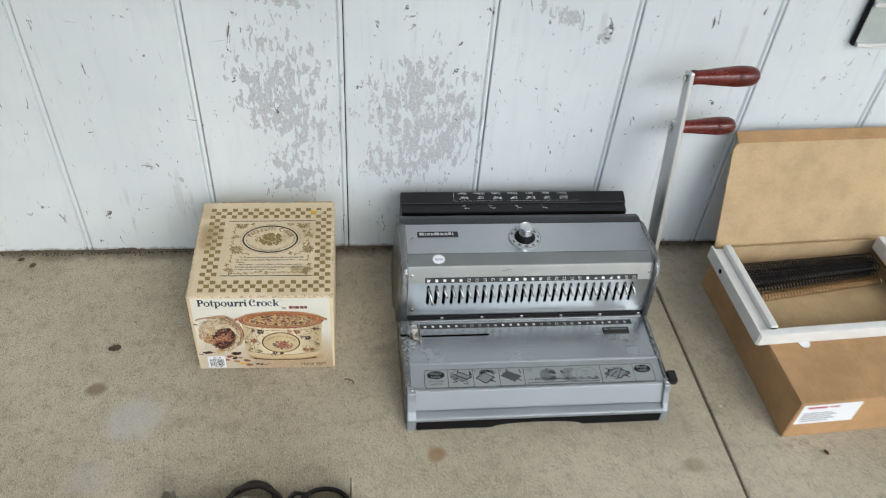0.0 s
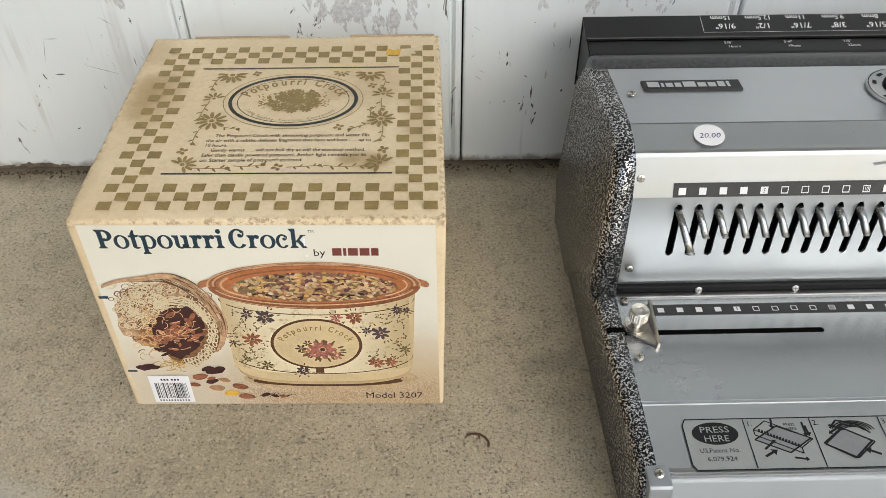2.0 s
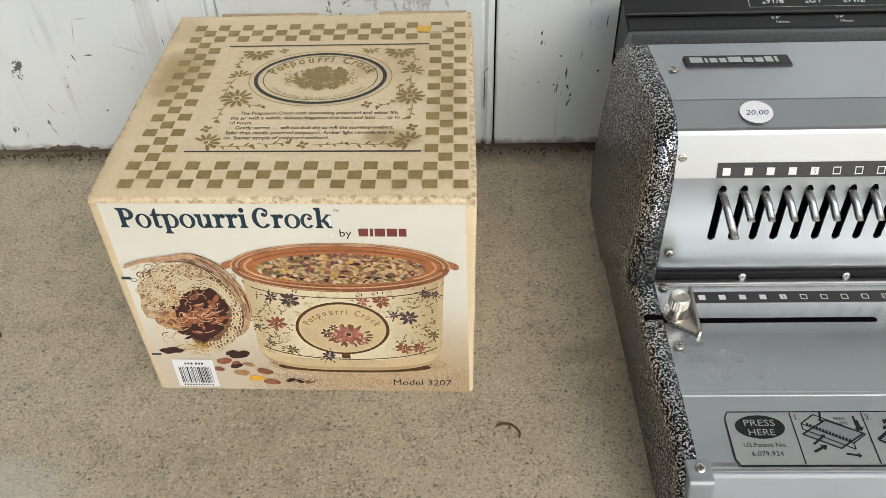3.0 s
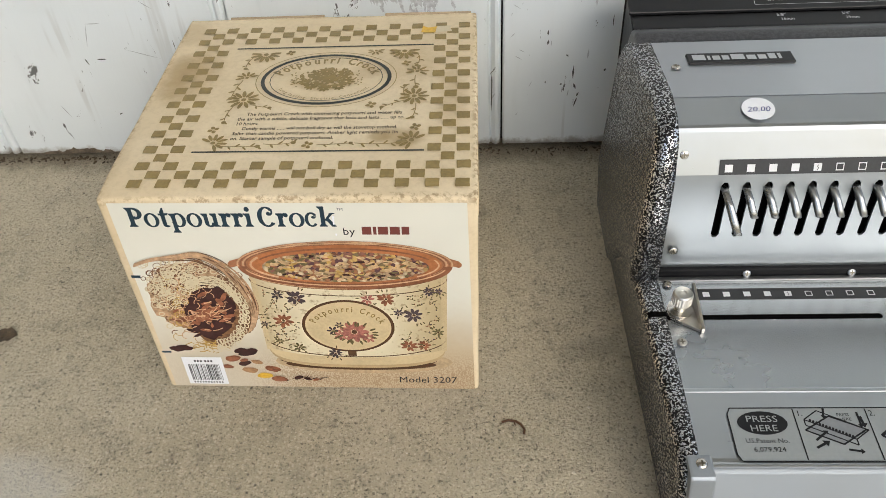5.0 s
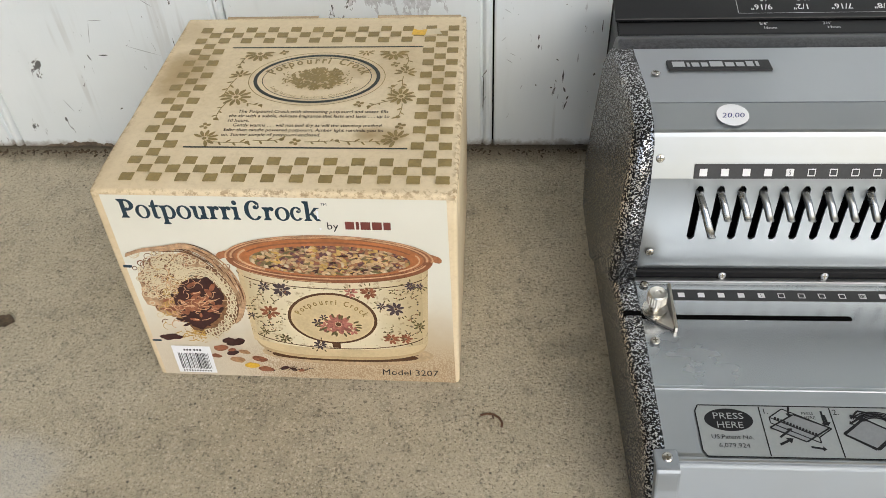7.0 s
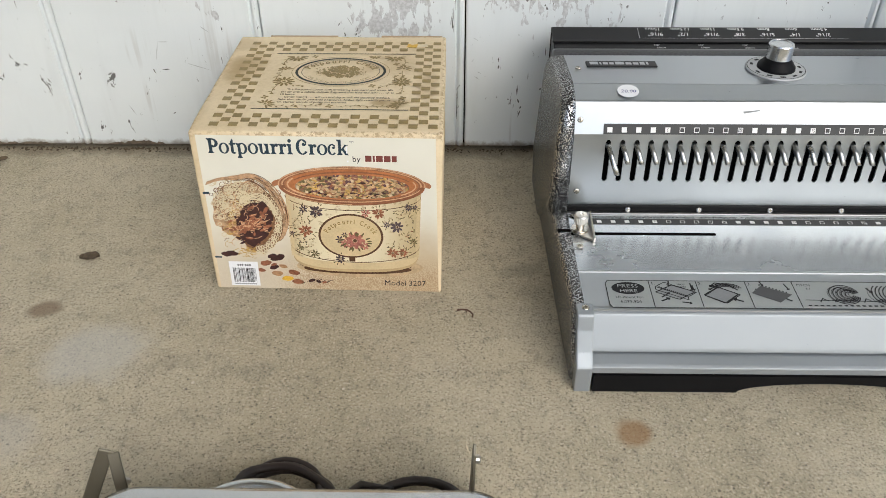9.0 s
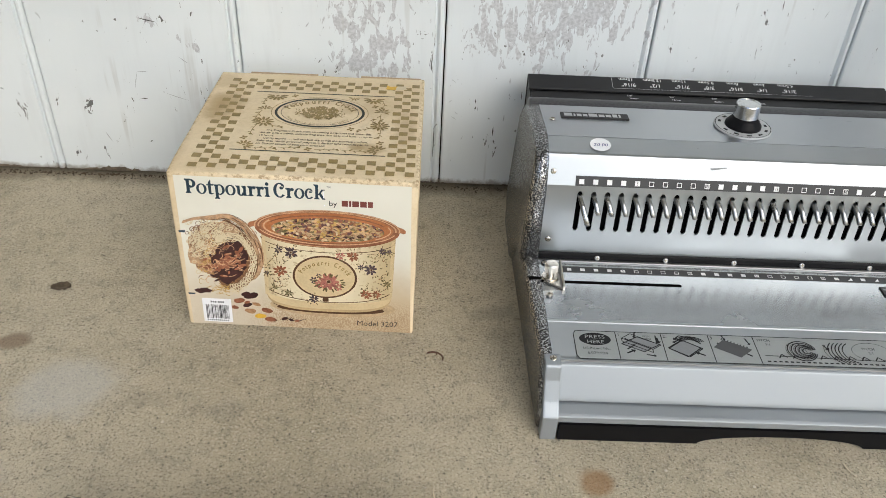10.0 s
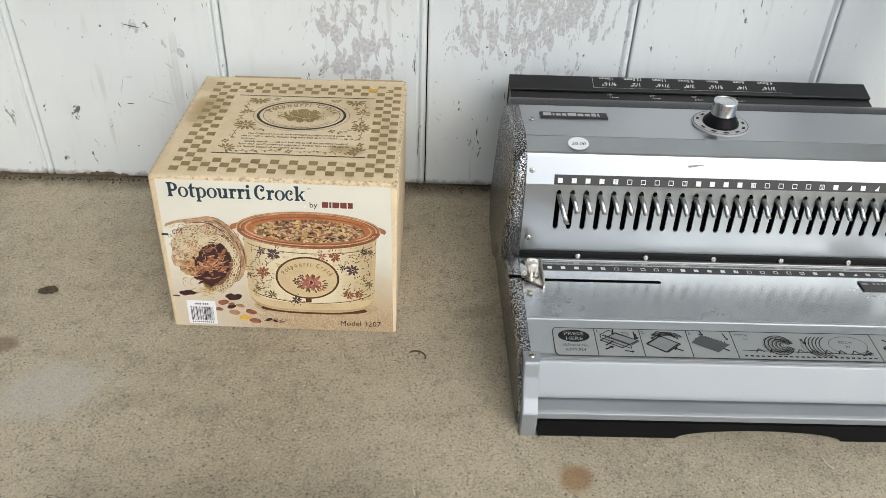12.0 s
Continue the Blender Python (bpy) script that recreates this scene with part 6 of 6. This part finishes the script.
def lid_panel(u0, u1, depth, hinge, ang, th, r=0.0, mat=None, name="lid"):
    """A board panel with rounded upper corners, raised about its hinge line."""
    out = [(u0, 0), (u1, 0)]
    for cu, a0 in ((u1 - r, 0), (u0 + r, 90)):
        out += [(cu + r * math.cos(radians(a0 + q * 15)), depth - r + r * math.sin(radians(a0 + q * 15))) for q in range(7)] if r else [(cu, depth)]
    bm = bmesh.new()
    lo, hi = ([bm.verts.new((u, s, v)) for u, v in out] for s in (0, th))
    bm.faces.new(lo), bm.faces.new(hi[::-1])
    n = len(out)
    for i in range(n):
        bm.faces.new((lo[i], hi[i], hi[(i + 1) % n], lo[(i + 1) % n]))
    bmesh.ops.recalc_face_normals(bm, faces=bm.faces[:])
    bm.transform(Matrix.Translation(hinge) @ pose(0, 0, 0, -ang, 0, 0))
    return part(name, bm, mat or KRAFT_IN, supply, local=True)


lid_panel(-0.002, CW + 0.004, 0.2, (0, CD, CH), 18, t, 0.014)
tip = Vector((0, CD + 0.2 * math.sin(radians(18)), CH + 0.2 * math.cos(radians(18))))
lid_panel(0.006, CW - 0.006, 0.022, tip, 62, t, 0.004, KRAFT, "tuck_flap")
part("inner_back", box(0.004, CW - 0.004, CD - 0.006, CD - 0.003, 0.04, CH + 0.012), KRAFT_IN, supply, local=True)
lb = Print(lambda u, v, l: (u, -l, v), 0.0004).rect(0.006, 0.103, 0.034, 0.0825).part("shipping_label", WHITE_PAPER, supply, "white label with red and grey print", True)
k = Print(lambda u, v, l: (u, -l, v), 0.0007)
k.rect(0.014, 0.046, 0.0735, 0.078).rect(0.05, 0.066, 0.074, 0.0775).part("red_bars", plain("red_ink", (0.42, 0.1, 0.12), 0.5), lb, local=True)
k = Print(lambda u, v, l: (u, -l, v), 0.0007)
for i in range(5):
    k.rect(0.012, 0.06 + 0.008 * (i % 2), 0.061 - i * 0.005, 0.063 - i * 0.005)
k.part("grey_bars", INK_GREY, lb, local=True)

# white card frame resting on the box edges
frame_thing = thing("white_card_frame", M @ Matrix.Translation((-0.023, 0.115, CH + 0.003)), "white folded card frame lying on the brown box", "card frame")


FW, FD = 0.354, 0.2
for name, x0, x1, inner in (("side_rail", 0, 0.036, 1), ("side_rail", FW - 0.036, FW, -1)):
    bm = bmesh.new()
    box(x0, x1, 0.0, FD, 0, 0.004, 0.001, 1, bm)
    xo = x0 if inner > 0 else x1 - 0.004
    box(xo, xo + 0.004, 0, FD, 0.001, 0.026, 0.0015, 2, bm)
    xi = x1 - 0.012 if inner > 0 else x0
    box(xi, xi + 0.012, 0.012, FD, 0.001, 0.028, 0.0025, 2, bm)
    xm = x0 + 0.004 if inner > 0 else x0 + 0.012
    box(xm, xm + 0.02, 0.006, FD, 0.0035, 0.018, 0.001, 1, bm)
    part(name, bm, WHITE_CARD, frame_thing, local=True)
part("front_rail", box(0.002, FW - 0.002, -0.002, 0.012, 0, 0.024, 0.002, 2), WHITE_CARD, frame_thing, local=True)
part("tab", lathe([(0.009, 0), (0.009, 0.0015)], 20, pose(0.082, -0.004, 0.0, 0, 0, 0)), WHITE_PAPER, frame_thing, local=True)
part("rail_hole", lathe([(0.004, 0), (0.004, 0.0012)], 14, pose(0.0003, 0.15, 0.013, 0, -90, 0)), VOID, frame_thing, local=True)
part("rail_end", box(0.022, 0.034, 0.0085, 0.013, 0.004, 0.024, 0.001, 1), VOID, frame_thing, local=True)


def wire_spine(z, y, mat, turn=0.0):
    """A row of wire loops on one backbone, lying in the box."""
    sp = thing("binding_wire", M @ Matrix.Translation((0.022, y, z)) @ pose(0, 0, 0, 0, 0, turn), "black binding wire comb lying in the brown box", "binding wire", "binding wires")
    bm = bmesh.new()
    for i in range(43):
        x = i * 0.0063
        pts = [(x + 0.0024 * math.sin(a * 0.5), 0.008 * math.cos(a), 0.008 + 0.008 * math.sin(a)) for a in (radians(-70 + q * 32) for q in range(10))]
        tube(pts, 0.00095, 5, bm=bm)
    tagged(part("wire_coil", bm, mat, sp, local=True), kind="stuff")
    part("wire_back", tube([(0, 0.004, 0.0006), (0.268, 0.004, 0.0006)], 0.0008, 5), mat, sp, local=True)


for y, z, turn in ((0.232, 0.0535, 5.5), (0.248, 0.0535, 5.0), (0.264, 0.0535, 4.0), (0.281, 0.0535, 2.5), (0.3, 0.0535, 1.2), (0.256, 0.068, 4.5), (0.273, 0.068, 3.2), (0.291, 0.068, 1.8)):
    wire_spine(z, y, BLACK if y > 0.24 else BRONZE, turn)

# ---- framed pane hung on the wall ----
pic = thing("wall_frame", pose(1.2295, WALL_Y - 0.006, 0.437), "dark framed dusty pane hanging on the white wall", "frame")
part("frame_side", box(0, 0.0045, -0.006, 0.004, 0, 0.3, 0.001, 1), BLACK_SOFT, pic, local=True)
part("frame_side", box(0.393, 0.4, -0.012, 0.004, 0, 0.3, 0.001, 1), BLACK_SOFT, pic, local=True)
for z in (0, 0.0675, 0.293):
    part("frame_rail", box(0.0045, 0.393, -0.011, 0.004, z, z + 0.007, 0.001, 1), WHITE_CARD, pic, local=True)
part("pane", box(0.0045, 0.393, -0.004, 0.003, 0.007, 0.293), GLASS_GREY, pic, local=True)

# ---- chrome appliance on the floor, with its cord ----
app = thing("chrome_appliance", pose(0.335, 0.93, 0), "worn chrome appliance with brackets lying on the concrete", "appliance")


def rounded_slab(x0, x1, y0, y1, z0, z1, r, edge):
    bm, rings = bmesh.new(), []
    for z, o in ((z0, 0), (z1 - edge, 0), (z1 - edge * 0.3, edge * 0.3), (z1, edge)):
        ring = []
        for cx, cy, a0 in ((x1 - r, y1 - r, 0), (x0 + r, y1 - r, 90), (x0 + r, y0 + r, 180), (x1 - r, y0 + r, 270)):
            ring += [bm.verts.new((cx + (r - o) * math.cos(radians(a0 + q * 10)), cy + (r - o) * math.sin(radians(a0 + q * 10)), z)) for q in range(10)]
        rings.append(ring)
    for a, b in zip(rings, rings[1:]):
        for i in range(len(a)):
            bm.faces.new((a[i], a[(i + 1) % len(a)], b[(i + 1) % len(b)], b[i]))
    bm.faces.new(rings[0][::-1]), bm.faces.new(rings[-1])
    return bm


part("chrome_body", rounded_slab(0.2, 0.464, 0.9, 1.062, 0.0, 0.062, 0.03, 0.006), CHROME, app, "worn chrome casing", True)

# two sheet-metal brackets stand at its back, with slots cut in them
def bracket(x, lean, name="bracket"):
    prof = [(1.06, 0.0), (1.102, 0.0), (1.087, 0.07), (1.0835, 0.076), (1.079, 0.07), (1.075, 0.05)]
    bm = prism(prof, x - 0.001, x + 0.001, 0.0004, 1)
    for v in bm.verts:
        v.co.x += lean * v.co.z
    return part(name, bm, TARNISH, app, "bent sheet metal bracket")


arm = bmesh.new()
for a, c, w in (((0.172, 1.062, 0.0), (0.203, 1.081, 0.0695), 0.0095), ((0.2125, 1.06, 0.0), (0.2065, 1.081, 0.067), 0.0075)):
    a, c = Vector(a), Vector(c)
    d = (c - a).normalized()
    s = d.cross(Vector((0.25, -0.9, 0.3))).normalized()
    o = bmesh.new()
    box(-w / 2, w / 2, -0.0009, 0.0009, 0, (c - a).length, 0.0006, 1, o)
    o.transform(Matrix.Translation(a) @ Matrix((s, d.cross(s), d)).transposed().to_4x4())
    add(arm, o)
part("bracket", arm, TARNISH, app, "bent sheet metal bracket")
part("bracket_rivet", lathe([(0.003, 0), (0.0025, 0.0015)], 12, Matrix.Translation((0.2095, 1.08, 0.04)) @ pose(0, 0, 0, 80, 0, 0)), NICKEL, app)
bracket(0.4365, 0.02)
part("bracket_rivet", lathe([(0.003, -0.002), (0.003, 0.003), (0.0015, 0.004)], 12, Matrix.Translation((0.4385, 1.086, 0.058)) @ pose(0, 0, 0, 0, 90, 0)), NICKEL, app)
part("carry_ring", tube([(0.296 + 0.046 * math.cos(a), 1.036 + 0.042 * math.sin(a), 0.036 + 0.003 * math.sin(a)) for a in (radians(-10 + q * 8) for q in range(26))], 0.0048, 12), CHROME, app, "bright metal ring", True)

cord = thing("power_cord", pose(0.345, 1.08, 0), "coiled dark brown power cord lying on the concrete", "cord")
loops = []
rng = random.Random(11)
for i in range(96):
    a = i / 32 * 2 * math.pi
    loops.append((0.303 + (0.036 + 0.004 * math.sin(i * 0.7)) * math.cos(a), 1.082 + (0.036 + 0.003 * math.cos(i * 0.31)) * math.sin(a), 0.006 + 0.0022 * (i / 32) + 0.001 * math.sin(i)))
loops += [(0.34 + 0.02 * q, 1.09 + 0.014 * math.sin(q * 1.2), 0.007) for q in range(1, 3)]
loops += [(0.4 + 0.034 * math.cos(a), 1.082 + 0.026 * math.sin(a), 0.006) for a in (radians(170 - q * 15) for q in range(13))]
part("cable", tube(loops, 0.0034, 10), RUBBER, cord, "dark brown round cable", True)

# ---- small things on the floor ----
worm = [(0.427, 1.2985, 0.001), (0.431, 1.2998, 0.001), (0.436, 1.2992, 0.0012), (0.4395, 1.2965, 0.0011), (0.4415, 1.2928, 0.001), (0.441, 1.2895, 0.001)]
tagged(new("dry_twig", finish(tube([(0.4355, 1.2992, 0.001), (0.4352, 1.2975, 0.0012), (0.4358, 1.296, 0.001)], 0.0006, 6, bm=tube(worm, 0.0008, 7)), INK_BROWN, "dry_twig", True)), "small curled dry brown twig on the concrete", "twig")


def dead_leaf(cx, cy, size, turn, tone):
    bm, n = bmesh.new(), 9
    rnd = random.Random(int(cx * 1000))
    c, s = math.cos(turn), math.sin(turn)
    rows = []
    for i in range(n):
        t = i / (n - 1)
        w = size * 0.42 * math.sin(math.pi * (0.08 + 0.86 * t)) * rnd.uniform(0.7, 1.15)
        rows.append([bm.verts.new((cx + (t - 0.5) * size * c - q * w * s, cy + (t - 0.5) * size * s + q * w * c, 0.0008 + 0.002 * abs(q) + 0.001 * rnd.random())) for q in (-1, 0, 1)])
    for a, b in zip(rows, rows[1:]):
        for j in range(2):
            bm.faces.new((a[j], a[j + 1], b[j + 1], b[j]))
    o = bmesh.ops.extrude_face_region(bm, geom=bm.faces[:])
    bmesh.ops.translate(bm, verts=[g for g in o["geom"] if isinstance(g, bmesh.types.BMVert)], vec=(0, 0, 0.0005))
    bmesh.ops.recalc_face_normals(bm, faces=bm.faces[:])
    tagged(new("dead_leaf", finish(bm, tone, "dead_leaf")), "small dark dead leaf flat on the concrete", "leaf")


dead_leaf(0.062, 1.374, 0.019, 0.2, SOIL)
dead_leaf(-0.115, 1.565, 0.012, 0.9, SOIL)
dead_leaf(-0.138, 1.58, 0.011, 0.5, SOIL)
dead_leaf(1.16, 1.131, 0.009, 1.9, SOIL)


def straw_bit(x, y, length, turn):
    """A short bent scrap of pale straw."""
    c, s = math.cos(turn), math.sin(turn)
    pts = [(x + length * (q - 0.5) * c - 0.12 * length * math.sin(3 * q) * s, y + length * (q - 0.5) * s + 0.12 * length * math.sin(3 * q) * c, 0.0009 + 0.0006 * q) for q in (0, 0.25, 0.5, 0.75, 1)]
    tagged(new("straw_scrap", finish(tube(pts, 0.0006, 6), STRAW_PALE, "straw_scrap", True)), "short pale straw scrap on the concrete", "straw", "straw scraps")


STRAW_PALE = plain("pale_straw", (0.68, 0.6, 0.45), 0.7, 0, 0.2, 90)
straw_bit(0.771, 1.178, 0.014, 2.0), straw_bit(0.436, 1.143, 0.012, 1.7)


def crumb(x, y, r):
    """A chipped pale crumb of mortar."""
    bm, rnd = bmesh.new(), random.Random(int(x * 977 + y * 331))
    bmesh.ops.create_icosphere(bm, subdivisions=2, radius=r)
    for v in bm.verts:
        v.co = Vector((v.co.x * rnd.uniform(0.8, 1.3), v.co.y * rnd.uniform(0.7, 1.1), max(-0.45 * r, v.co.z * 0.7 * rnd.uniform(0.7, 1.2)))) + Vector((x, y, 0.45 * r))
    tagged(new("mortar_crumb", finish(bm, CRUMB, "mortar_crumb")), "small pale mortar crumb on the concrete", "crumb", "mortar crumbs")


CRUMB = plain("pale_mortar", (0.66, 0.6, 0.5), 0.9, 0, 0.25, 200)
for x, y, r in ((1.024, 1.222, 0.0024), (0.211, 1.206, 0.0014), (0.335, 1.201, 0.0012), (0.47, 1.262, 0.0011), (0.62, 1.172, 0.0013), (0.687, 1.159, 0.0012), (0.484, 1.31, 0.001)):
    crumb(x, y, r)
